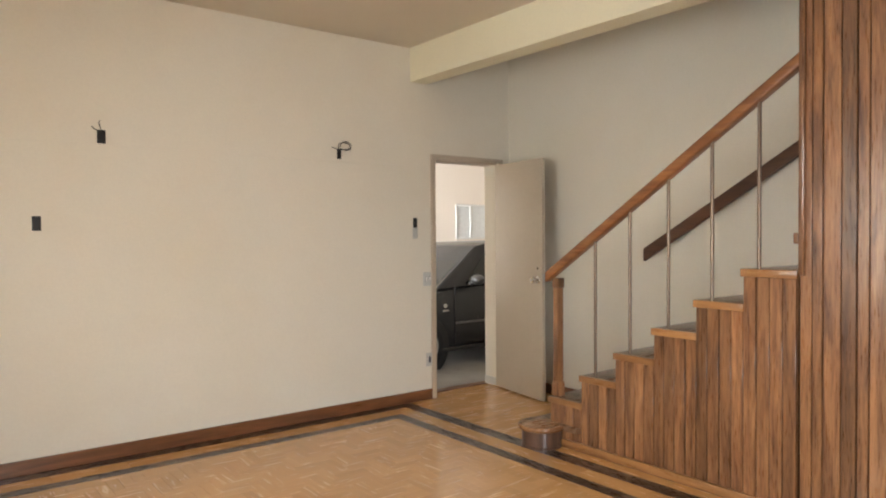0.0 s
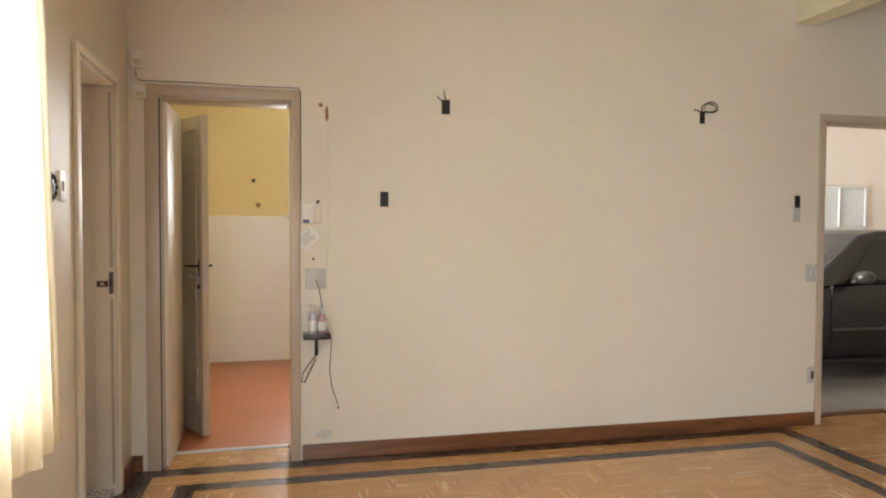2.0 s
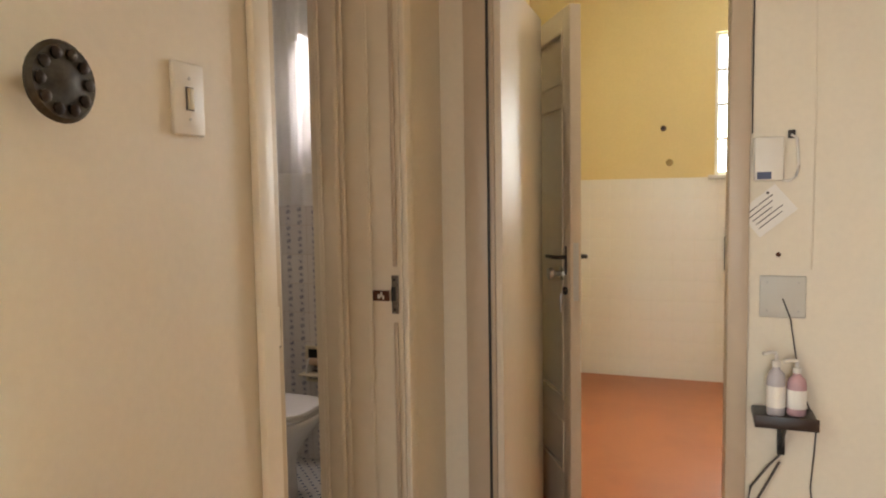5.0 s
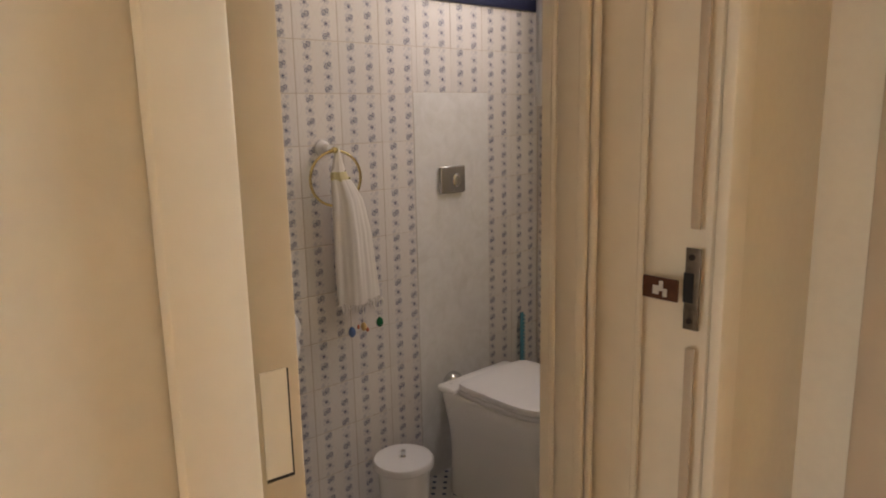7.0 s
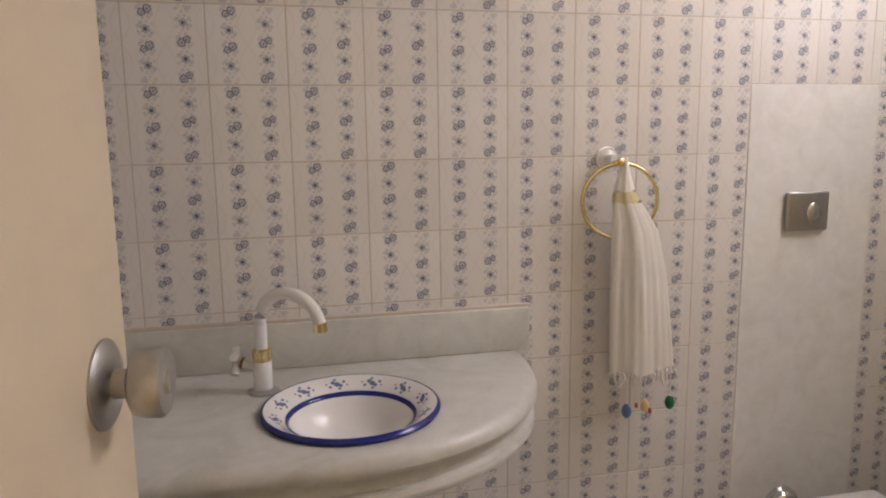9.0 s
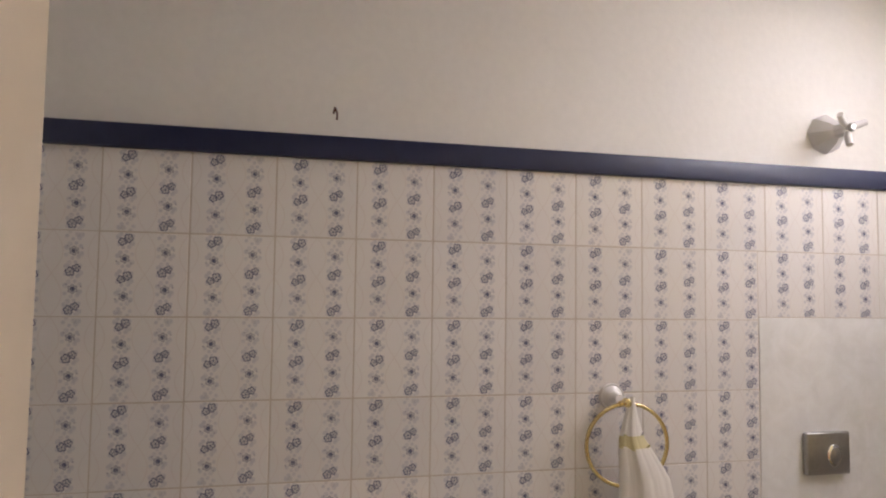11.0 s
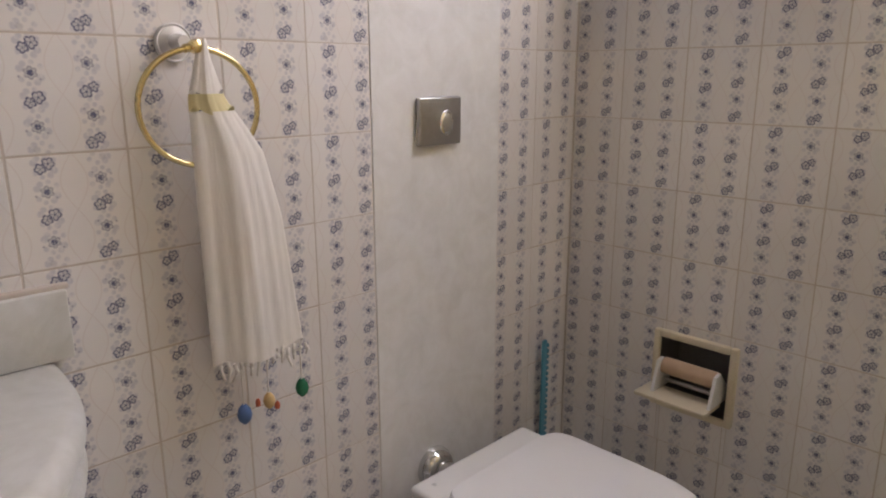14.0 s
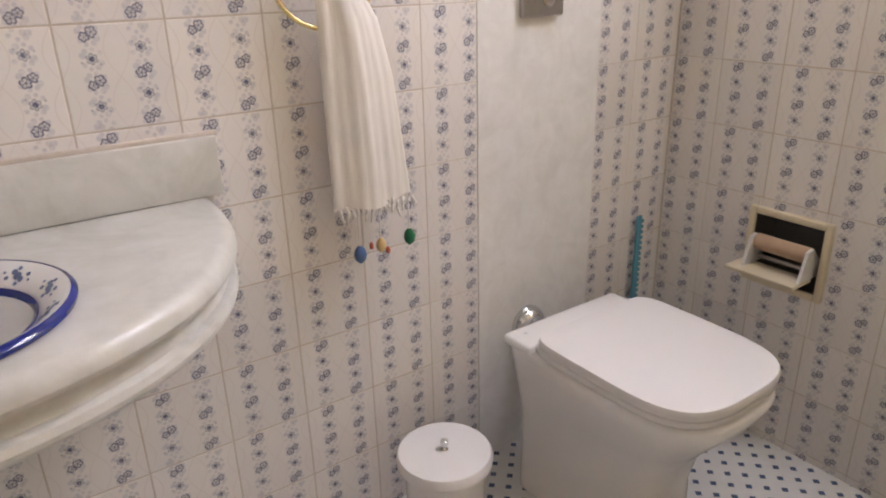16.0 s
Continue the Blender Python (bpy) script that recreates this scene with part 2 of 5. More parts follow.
CREAM = paint("cream_wall_paint", (0.79, 0.73, 0.62), (0.71, 0.62, 0.47), 0.5, 0.8, 0.4, 0.10)
WHITE_UP = paint("white_bath_paint", (0.80, 0.775, 0.73), (0.71, 0.67, 0.61), 0.6, 1.5, 0.4)
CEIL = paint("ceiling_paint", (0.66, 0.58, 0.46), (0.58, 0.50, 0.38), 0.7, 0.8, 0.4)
BEAM = paint("beam_paint", (0.80, 0.74, 0.55), (0.72, 0.64, 0.46), 0.6, 1.0, 0.3)
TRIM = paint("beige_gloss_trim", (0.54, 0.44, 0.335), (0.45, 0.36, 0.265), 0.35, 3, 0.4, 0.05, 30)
TRIM_PALE = paint("cream_gloss_trim", (0.83, 0.76, 0.64), (0.75, 0.66, 0.53), 0.45, 3, 0.45, 0.05, 30)
LEAF = paint("pale_door_paint", (0.74, 0.66, 0.54), (0.62, 0.53, 0.41), 0.42, 2, 0.4, 0.05, 30)
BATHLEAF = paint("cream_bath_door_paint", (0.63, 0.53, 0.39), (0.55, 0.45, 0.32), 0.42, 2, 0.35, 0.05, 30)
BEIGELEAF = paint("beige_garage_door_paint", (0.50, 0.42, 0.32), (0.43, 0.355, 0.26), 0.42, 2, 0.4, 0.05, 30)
YELLOW = paint("yellow_kitchen_paint", (0.79, 0.65, 0.33), (0.72, 0.575, 0.26), 0.5, 1.5, 0.35)
KTILE = paint("white_kitchen_tile", (0.84, 0.815, 0.76), (0.79, 0.76, 0.69), 0.25, 4, 0.4, 0.03, 20)
REDFLOOR = paint("red_kitchen_floor", (0.46, 0.155, 0.06), (0.34, 0.11, 0.045), 0.35, 2.5, 0.6, 0.05, 40)
GARAGE = paint("garage_wall_paint", (0.80, 0.715, 0.63), (0.73, 0.64, 0.55), 0.7, 1, 0.3)
CONCRETE = paint("garage_floor_concrete", (0.36, 0.35, 0.33), (0.24, 0.23, 0.22), 0.6, 4, 0.6, 0.2, 50)
PANEL = wood("stained_panel_wood", (0.085, 0.033, 0.015), (0.37, 0.172, 0.072), "z", 1.6, 0.28, 0.55, True, 0.34)
RAIL = wood("varnished_rail_wood", (0.16, 0.05, 0.015), (0.36, 0.15, 0.05), "y", 1.0, 0.3, 0.3, True, 0.1)
DARKRAIL = wood("dark_rail_wood", (0.06, 0.022, 0.010), (0.15, 0.055, 0.022), "y", 1.0, 0.35, 0.2, True, 0.1)
STEPWOOD = wood("tread_wood", (0.22, 0.09, 0.03), (0.44, 0.21, 0.075), "y", 1.0, 0.28, 0.3, True, 0.15)
TREADTOP = wood("worn_tread_top", (0.11, 0.055, 0.03), (0.24, 0.13, 0.07), "x", 1.0, 0.25, 0.4, True, 0.2)
BASEWOOD = wood("baseboard_wood", (0.09, 0.035, 0.015), (0.25, 0.10, 0.04), "x", 1.0, 0.3, 0.2, False, 0.2)
PARQ = wood("parquet_light", (0.57, 0.305, 0.115), (0.645, 0.362, 0.145), "x", 0.55, 0.22, 0.4, True, 0.08)
PARQ_J = wood("parquet_light_joined", (0.57, 0.305, 0.115), (0.645, 0.362, 0.145), "x", 0.55, 0.22, 0.4, False, 0.08)
PARQ_D = wood("parquet_dark", (0.030, 0.018, 0.012), (0.105, 0.056, 0.032), "x", 1.4, 0.26, 0.3, True, 0.55)
DRUM = wood("dark_stained_drum", (0.035, 0.018, 0.012), (0.15, 0.075, 0.045), "z", 1.0, 0.3, 0.3, True, 0.1)
DRUMTOP = wood("worn_round_tread", (0.15, 0.06, 0.022), (0.30, 0.14, 0.055), "x", 1.0, 0.25, 0.4, True, 0.1)
UNDER = plain("parquet_joint", (0.28, 0.13, 0.05), 0.5)
MARBLE = marble("white_marble", (0.52, 0.505, 0.46), (0.59, 0.575, 0.535), (0.62, 0.605, 0.57))
MARBLE_PLAIN = marble("pale_marble_sheet", (0.72, 0.71, 0.69), (0.77, 0.76, 0.745), (0.79, 0.78, 0.765))
TILE = flowered_tile("blue_flower_tile")
GROUT = plain("tile_grout", (0.62, 0.54, 0.46), 0.9)
BATHFLOOR = dotted_floor("dotted_floor_tile")
NAVY = plain("navy_glazed_border", (0.016, 0.022, 0.075), 0.42, 0, 0.15)
CERAMIC = plain("white_ceramic", (0.80, 0.78, 0.76), 0.12, 0, 0.02, 4)
LIDPLASTIC = plain("white_seat_plastic", (0.78, 0.76, 0.75), 0.25, 0, 0.02, 6)
BLUEGLAZE = plain("cobalt_glaze", (0.012, 0.022, 0.20), 0.15)
OLDSTEEL = plain("tarnished_steel", (0.24, 0.20, 0.16), 0.4, 0.9, 0.3, 120)
CHROME = plain("polished_chrome", (0.72, 0.72, 0.72), 0.14, 1.0, 0.05)
STEEL = plain("brushed_steel", (0.54, 0.53, 0.52), 0.32, 1.0, 0.12, 80)
BRASS = plain("polished_brass", (0.82, 0.68, 0.36), 0.22, 1.0, 0.08)
OLDBRASS = plain("dark_brass", (0.36, 0.24, 0.09), 0.35, 1.0, 0.2)
RUST = plain("rusted_iron", (0.16, 0.06, 0.03), 0.8, 0.3, 0.3, 60)
BLACK = plain("black_plastic", (0.012, 0.012, 0.012), 0.45)
BRONZE = plain("bronzed_baluster_metal", (0.24, 0.165, 0.115), 0.32, 0.7, 0.15, 60)
DARKMETAL = plain("dark_lock_metal", (0.06, 0.05, 0.045), 0.4, 0.8, 0.2)
PLATEWHITE = plain("white_plastic_plate", (0.82, 0.79, 0.74), 0.35, 0, 0.04)
PLATEGREY = plain("grey_plastic_plate", (0.58, 0.57, 0.53), 0.4, 0, 0.05)
IVORY = plain("ivory_plastic", (0.66, 0.58, 0.42), 0.4, 0, 0.05)
PAPER = plain("paper_card", (0.88, 0.86, 0.83), 0.8, 0, 0.03)
INK = plain("grey_ink", (0.10, 0.095, 0.11), 0.8)
SHELFWOOD = plain("dark_shelf_wood", (0.035, 0.02, 0.016), 0.35)
SHEER = see_through("sheer_cream_cloth", (0.87, 0.76, 0.56), 0.42, 0.05)
BATHCLOTH = see_through("white_bath_cloth", (0.90, 0.89, 0.87), 0.55, 0.32)
HEMCLOTH = see_through("white_hem_cloth", (0.86, 0.85, 0.83), 0.40, 0.04)
TOWEL = see_through("white_towel_cloth", (0.92, 0.88, 0.82), 0.22, 0.05, relief=0.25)
TOWELBAND = plain("yellow_towel_band", (0.72, 0.64, 0.36), 0.9)
FRAMEWHITE = plain("white_window_frame", (0.78, 0.77, 0.75), 0.4)
GLASS = pane_glass("window_glass")
CARPAINT = plain("dark_grey_car_paint", (0.045, 0.045, 0.047), 0.25, 0.4, 0.05)
CARGLASS = plain("dark_car_glass", (0.012, 0.014, 0.014), 0.05)
RUBBER = plain("tyre_rubber", (0.015, 0.015, 0.015), 0.8)
CABLE = plain("grey_cable", (0.10, 0.09, 0.08), 0.6)
BLUESTICK = plain("blue_plastic", (0.10, 0.32, 0.42), 0.4)
GREENBEAD = plain("green_bead", (0.02, 0.16, 0.07), 0.25)
BLUEBEAD = plain("blue_bead", (0.10, 0.18, 0.38), 0.3)
YELLOWBEAD = plain("yellow_bead", (0.72, 0.50, 0.22), 0.3)
REDBEAD = plain("orange_bead", (0.55, 0.12, 0.05), 0.3)
CARDBOARD = plain("cardboard_tube", (0.54, 0.38, 0.25), 0.8)
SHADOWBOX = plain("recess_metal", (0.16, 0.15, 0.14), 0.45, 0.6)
SOAP = plain("pink_soap_bottle", (0.66, 0.42, 0.47), 0.2)
CLEARBOTTLE = plain("pale_bottle", (0.62, 0.60, 0.66), 0.15)
PATCH = plain("bare_plaster", (0.72, 0.69, 0.64), 0.9)
RUSTSTAIN = plain("rust_stain", (0.40, 0.20, 0.07), 0.9)


# ---- mesh helpers ----
def box(bm, x0, x1, y0, y1, z0, z1, bevel=0.0, seg=2):
    m = Matrix.Translation(((x0 + x1) / 2, (y0 + y1) / 2, (z0 + z1) / 2)) @ Matrix.Diagonal((abs(x1 - x0), abs(y1 - y0), abs(z1 - z0), 1))
    made = bmesh.ops.create_cube(bm, size=1, matrix=m)
    if bevel:
        edges = {e for v in made["verts"] for e in v.link_edges}
        bmesh.ops.bevel(bm, geom=list(edges), offset=bevel, segments=seg, affect="EDGES", profile=0.5)
    return bm


def boxed(*a, **k):
    return box(bmesh.new(), *a, **k)


def lathe(profile, n=32, m=None, sx=1.0, sy=1.0, ends=True):
    """A turned solid about z from (radius, height) pairs."""
    bm = bmesh.new()
    rings = []
    for r, z in profile:
        rings.append([bm.verts.new((r * sx * math.cos(6.28318531 * i / n), r * sy * math.sin(6.28318531 * i / n), z)) for i in range(n)])
    for a, b in zip(rings, rings[1:]):
        for i in range(n):
            bm.faces.new((a[i], a[(i + 1) % n], b[(i + 1) % n], b[i]))
    if ends:
        bm.faces.new(rings[0][::-1])
        bm.faces.new(rings[-1])
    if m is not None:
        bm.transform(m)
    bmesh.ops.recalc_face_normals(bm, faces=bm.faces)
    return bm


def tube(points, r, n=10, closed=False):
    """A round rod along points; r may be a number or a list."""
    bm = bmesh.new()
    pts = [Vector(p) for p in points]
    rings, up = [], Vector((0.13, 0.21, 0.97))
    for i, p in enumerate(pts):
        a, b = pts[i - 1] if i or closed else p, pts[(i + 1) % len(pts)] if i < len(pts) - 1 or closed else p
        d = (b - a).normalized()
        s = d.cross(up)
        if s.length < 0.05:
            s = d.cross(Vector((1, 0, 0)))
        s.normalize()
        q = s.cross(d)
        rr = r[i] if isinstance(r, (list, tuple)) else r
        rings.append([bm.verts.new(p + rr * (math.cos(6.28318531 * j / n) * s + math.sin(6.28318531 * j / n) * q)) for j in range(n)])
    for a, b in zip(rings, rings[1:] + (rings[:1] if closed else [])):
        for j in range(n):
            bm.faces.new((a[j], a[(j + 1) % n], b[(j + 1) % n], b[j]))
    if not closed:
        bm.faces.new(rings[0][::-1])
        bm.faces.new(rings[-1])
    bmesh.ops.recalc_face_normals(bm, faces=bm.faces)
    return bm


def loft(sections, cap=True):
    """Skin over equal-length rings of points."""
    bm = bmesh.new()
    rings = [[bm.verts.new(p) for p in s] for s in sections]
    n = len(rings[0])
    for a, b in zip(rings, rings[1:]):
        for i in range(n):
            bm.faces.new((a[i], a[(i + 1) % n], b[(i + 1) % n], b[i]))
    if cap:
        bm.faces.new(rings[0][::-1])
        bm.faces.new(rings[-1])
    bmesh.ops.recalc_face_normals(bm, faces=bm.faces)
    return bm


def prism(outline, z0, z1, bevel=0.0):
    bm = loft([[(x, y, z0) for x, y in outline], [(x, y, z1) for x, y in outline]])
    if bevel:
        rim = [e for e in bm.edges if abs(e.verts[0].co.z - e.verts[1].co.z) < 1e-6]
        bmesh.ops.bevel(bm, geom=rim, offset=bevel, segments=3, affect="EDGES", profile=0.5)
    return bm


def mesh_of(name, bm, material, smooth=None):
    me = bpy.data.meshes.new(name)
    bm.to_mesh(me)
    bm.free()
    me.materials.append(material)
    if smooth is not None:
        me.shade_smooth()
        me.set_sharp_from_angle(angle=radians(smooth))
    return me


def structure(name, bm, material, label, category, smooth=None):
    return tagged(new(name, mesh_of(name, bm, material, smooth)), label, category, "", "structure")


def thing(name, label, category, at=(0, 0, 0), rz=0.0, group=""):
    ob = new(name)
    ob.matrix_basis = pose(*at, 0, 0, rz)
    return tagged(ob, label, category, group)


def part(name, bm, material, parent, label="", smooth=40):
    ob = new(name, mesh_of(name, bm, material, smooth))
    ob.parent = parent
    if label:
        tagged(ob, label)
    return ob


def wall(name, axis, a0, a1, f0, f1, z0, z1, openings, material, label):
    """A wall along x or y between two faces, with openings (a0, a1, z0, z1) cut right through."""
    bm = bmesh.new()

    def add(b0, b1, c0, c1):
        if b1 - b0 > 1e-4 and c1 - c0 > 1e-4:
            box(bm, *((b0, b1, f0, f1) if axis == "x" else (f0, f1, b0, b1)), c0, c1)

    at = a0
    for o0, o1, p0, p1 in sorted(openings):
        add(at, o0, z0, z1)
        add(o0, o1, z0, p0)
        add(o0, o1, p1, z1)
        at = o1
    add(at, a1, z0, z1)
    return structure(name, bm, material, label, "wall")


# ---- large structure ----
N, W, E_, TOP = 5.145, -0.70, 4.72, 3.07
FB, BW, BN = 0.03, -2.045, 6.043
KD = (-0.540, 0.176, -0.06, 2.11)
GD = (3.810, 4.580, -0.08, 2.138)
BD = (4.160, 4.815, -0.06, 2.10)
WIN = (1.55, 3.36, 0.85, 2.25)
wall("wall_north", "x", W - 0.29, 9.2, N, N + 0.20, -0.1, 5.4, [KD, GD], CREAM, "cream painted plaster wall with two doorways")
wall("wall_west", "y", -2.0, N, W - 0.29, W, -0.1, TOP, [BD, WIN], CREAM, "thick cream painted wall with a doorway and a window")
wall("wall_kitchen_west", "y", N + 0.20, BN + 0.12, W - 0.29, W - 0.03, -0.1, 2.95, [], YELLOW, "yellow painted kitchen side wall")
wall("wall_east", "y", -2.0, N, E_, E_ + 0.2, -0.1, 5.4, [], CREAM, "tall cream painted wall beside the stairs")
wall("wall_south", "x", W - 0.29, E_ + 0.2, -2.2, -2.0, -0.1, 5.4, [(-0.62, 1.32, 0.25, 2.25)], CREAM, "cream painted wall with a wide window")
wall("wall_stairwell_upper", "y", -2.0, N, 3.555, 3.735, TOP + 0.15, 5.4, [], CREAM, "cream painted wall above the beam")
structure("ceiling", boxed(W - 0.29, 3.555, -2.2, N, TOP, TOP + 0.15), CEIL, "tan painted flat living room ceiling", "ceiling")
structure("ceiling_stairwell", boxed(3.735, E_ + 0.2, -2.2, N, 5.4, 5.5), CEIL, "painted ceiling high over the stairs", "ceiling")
structure("beam", boxed(3.555, 3.735, 1.86, N, 2.78, TOP + 0.15, bevel=0.004), BEAM, "pale yellow painted ceiling beam over the stair edge", "beam")

# bathroom shell
wall("wall_bath_west", "y", 3.55, BN + 0.12, BW - 0.15, BW - 0.008, -0.1, 2.75, [], WHITE_UP, "bathroom wall, off-white above the tiles")
BWIN = (-1.755, -1.15, 1.672, 2.38)
PAPERHOLE = (-1.778, -1.612, 0.452, 0.610)
wall("wall_bath_north", "x", BW - 0.008, W - 0.29, BN + 0.008, BN + 0.14, -0.1, 1.1, [PAPERHOLE], WHITE_UP, "tiled bathroom window wall with a paper holder recess")
wall("wall_bath_north_upper", "x", BW - 0.008, W - 0.29, BN + 0.008, BN + 0.14, 1.1, 2.75, [BWIN], WHITE_UP, "bathroom window wall, off-white above the tiles")
wall("wall_bath_south", "x", BW - 0.008, W - 0.29, 3.55, 3.70, -0.1, 2.75, [], WHITE_UP, "off-white bathroom end wall")
structure("ceiling_bath", boxed(BW - 0.15, W - 0.29, 3.55, BN + 0.14, 2.75, 2.85), WHITE_UP, "off-white bathroom ceiling", "ceiling")
structure("floor_bath", boxed(BW - 0.1, W - 0.02, 3.6, BN + 0.1, -0.05, FB), BATHFLOOR, "white bathroom floor with small dark blue squares", "floor")

# kitchen shell
KN, KX = 8.34, 2.4
KWIN = (0.185, 1.3, 1.50, 2.5)
wall("wall_kitchen_far", "x", -1.3, KX + 0.15, KN, KN + 0.15, -0.1, 2.95, [KWIN], YELLOW, "yellow kitchen wall with a steel window")
wall("wall_kitchen_east", "y", N + 0.2, KN, KX, KX + 0.15, -0.1, 2.95, [], YELLOW, "yellow kitchen side wall")
wall("wall_kitchen_back", "y", BN + 0.14, KN, -1.3, -1.15, -0.1, 2.95, [], YELLOW, "yellow kitchen wall beside the inner door")
structure("ceiling_kitchen", boxed(-1.3, KX + 0.15, N + 0.2, KN + 0.15, 2.95, 3.05), WHITE_UP, "off-white kitchen ceiling", "ceiling")
structure("floor_kitchen", boxed(-1.3, KX, 5.43, KN, -0.08, 0.0), REDFLOOR, "worn red cement kitchen floor", "floor")

# garage shell
GF, GN, GX = -0.08, 9.0, 9.2
wall("wall_garage_far", "x", 2.55, GX, GN, GN + 0.15, -0.2, 3.2, [], GARAGE, "pale garage wall with a small white window")
wall("wall_garage_east", "y", N + 0.2, GN, GX - 0.15, GX, -0.2, 3.2, [], GARAGE, "pale garage end wall")
wall("wall_garage_west", "y", N + 0.2, GN, 2.551, 2.60, -0.2, 3.2, [(7.1, 8.9, 0.0, 2.6)], GARAGE, "pale garage wall with the vehicle entrance")
structure("ceiling_garage", boxed(2.55, GX, N + 0.2, GN + 0.15, 3.2, 3.3), GARAGE, "pale garage ceiling", "ceiling")
structure("floor_garage", boxed(2.55, GX, N + 0.13, GN, GF - 0.1, GF), CONCRETE, "grey stained cement garage floor", "floor")

# living room floor base, with parquet pieces laid on it further down
structure("floor", boxed(W - 0.02, E_, -2.1, N + 0.285, -0.1, -0.008), UNDER, "parquet floor with dark border bands", "floor")
structure("ground", boxed(-60, 60, -60, 60, -0.5, -0.25), CONCRETE, "grey yard outside the house", "ground")


def skirting(name, bm, label):
    bmesh.ops.recalc_face_normals(bm, faces=bm.faces)
    return structure(name, bm, BASEWOOD, label, "baseboard")


bm = bmesh.new()
box(bm, 0.24, GD[0] - 0.045, N - 0.018, N - 0.002, 0.0, 0.092, 0.004)
box(bm, W + 0.002, -0.64, N - 0.018, N - 0.002, 0.0, 0.092, 0.004)
skirting("baseboard_north", bm, "scuffed reddish brown wooden baseboard")
bm = bmesh.new()
box(bm, W + 0.002, W + 0.018, 4.92, N - 0.02, 0.0, 0.092, 0.004)
box(bm, W + 0.002, W + 0.018, -2.0, 4.09, 0.0, 0.092, 0.004)
skirting("baseboard_west", bm, "reddish brown wooden baseboard")
skirting("baseboard_east", boxed(E_ - 0.018, E_ - 0.002, 3.7, N - 0.02, 0.0, 0.092, 0.004), "reddish brown wooden baseboard behind the door")


# ---- door frames ----
def casing(name, label, axis, face, out, a0, a1, z1, wide, depth, material, thick=0.018, sides=(1, 1), wide1=None, lining=0.018, right_lining=0.018, right_jamb=True):
    """Flat boards round an opening, standing proud of the wall, and the lining through the wall."""
    wide1 = wide1 or wide
    t = thing(name, label, "door frame")
    tagged(t, "", "", "", "structure")

    def b(nm, u0, u1, f0, f1, c0, c1, bev=0.003):
        lo, hi = min(f0, f1), max(f0, f1)
        part(nm, boxed(*((u0, u1, lo, hi) if axis == "x" else (lo, hi, u0, u1)), c0, c1, bevel=bev), material, t)

    if sides[0]:
        b("casing_side", a0 - wide, a0 + 0.002, face + out * 0.001, face + out * thick, 0.0, z1)
    if sides[1]:
        b("casing_side", a1 - 0.002, a1 + wide1, face + out * 0.001, face + out * thick, 0.0, z1)
    b("casing_head", a0 - wide * sides[0], a1 + wide1 * sides[1], face + out * 0.001, face + out * thick, z1, z1 + wide * 0.75)
    inner = face - out * depth
    b("jamb", a0 - 0.001, a0 + lining, face - out * 0.001, inner, 0.0, z1)
    if right_jamb:
        b("jamb", a1 - min(lining, right_lining), a1 + 0.001, face - out * 0.001, inner, 0.0, z1)
    b("head_lining", a0 + 0.018, a1 - 0.018, face - out * 0.001, inner, z1 - 0.018, z1 + 0.001)
    return t


casing("door_frame_kitchen", "beige painted wooden frame of the kitchen doorway", "x", N, -1, KD[0], KD[1], 2.11, 0.075, 0.20, TRIM, wide1=0.052, right_lining=0.004)
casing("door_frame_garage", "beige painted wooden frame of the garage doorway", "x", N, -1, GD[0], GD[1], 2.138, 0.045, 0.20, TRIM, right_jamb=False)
structure("baseboard_garage", boxed(GD[1] - 0.012, GD[1] - 0.001, N + 0.004, N + 0.198, 0.0, 0.075, bevel=0.002), PLATEGREY, "pale grey skirting tile in the garage doorway", "baseboard")
bath_frame = casing("door_frame_bath", "cream painted deep wooden frame of the bathroom doorway", "y", W, 1, BD[0], BD[1], 2.10, 0.050, 0.27, TRIM_PALE, lining=0.003)
for xa, xb, pr in ((-0.800, -0.790, 0.004), (-0.880, -0.868, 0.006), (-0.902, -0.884, 0.008), (-0.955, -0.945, 0.004)):
    part("moulding", boxed(xa, xb, BD[1] - 0.018 - pr, BD[1] - 0.017, 0.03, 2.08, bevel=0.0035, seg=3), TRIM_PALE, bath_frame)
strike = part("strike_plate", boxed(-0.727, -0.706, BD[1] - 0.0215, BD[1] - 0.0178, 1.035, 1.145, bevel=0.001), OLDSTEEL, bath_frame, "worn tarnished strike plate")
for z in (1.047, 1.133):
    part("screw", lathe([(0.0045, 0.0), (0.0042, 0.0012), (0.0015, 0.0014)], 12, Matrix.Translation((-0.718, BD[1] - 0.0215, z)) @ Matrix.Rotation(radians(90), 4, "X")), DARKMETAL, strike)
for x0, x1, z0, z1 in ((-0.766, -0.757, 1.079, 1.091), (-0.757, -0.751, 1.084, 1.098), (-0.751, -0.745, 1.077, 1.088)):
    part("paint_flake", boxed(x0, x1, BD[1] - 0.0342, BD[1] - 0.0328, z0, z1, bevel=0.0004, seg=1), PATCH, bath_frame, "flaked pale paint")
part("latch_tongue", boxed(-0.782, -0.730, BD[1] - 0.033, BD[1] - 0.029, 1.072, 1.102, bevel=0.001), RUST, bath_frame, "rusted latch strip with flaking paint")
part("latch_hole", boxed(-0.728, -0.714, BD[1] - 0.0225, BD[1] - 0.0205, 1.072, 1.112), BLACK, bath_frame)
for z0, z1 in ((1.17, 2.05), (0.06, 1.01)):
    part("worn_strip", boxed(-0.722, -0.708, BD[1] - 0.024, BD[1] - 0.0178, z0, z1, bevel=0.003), TRIM, bath_frame, "worn rebate strip with flaked paint")
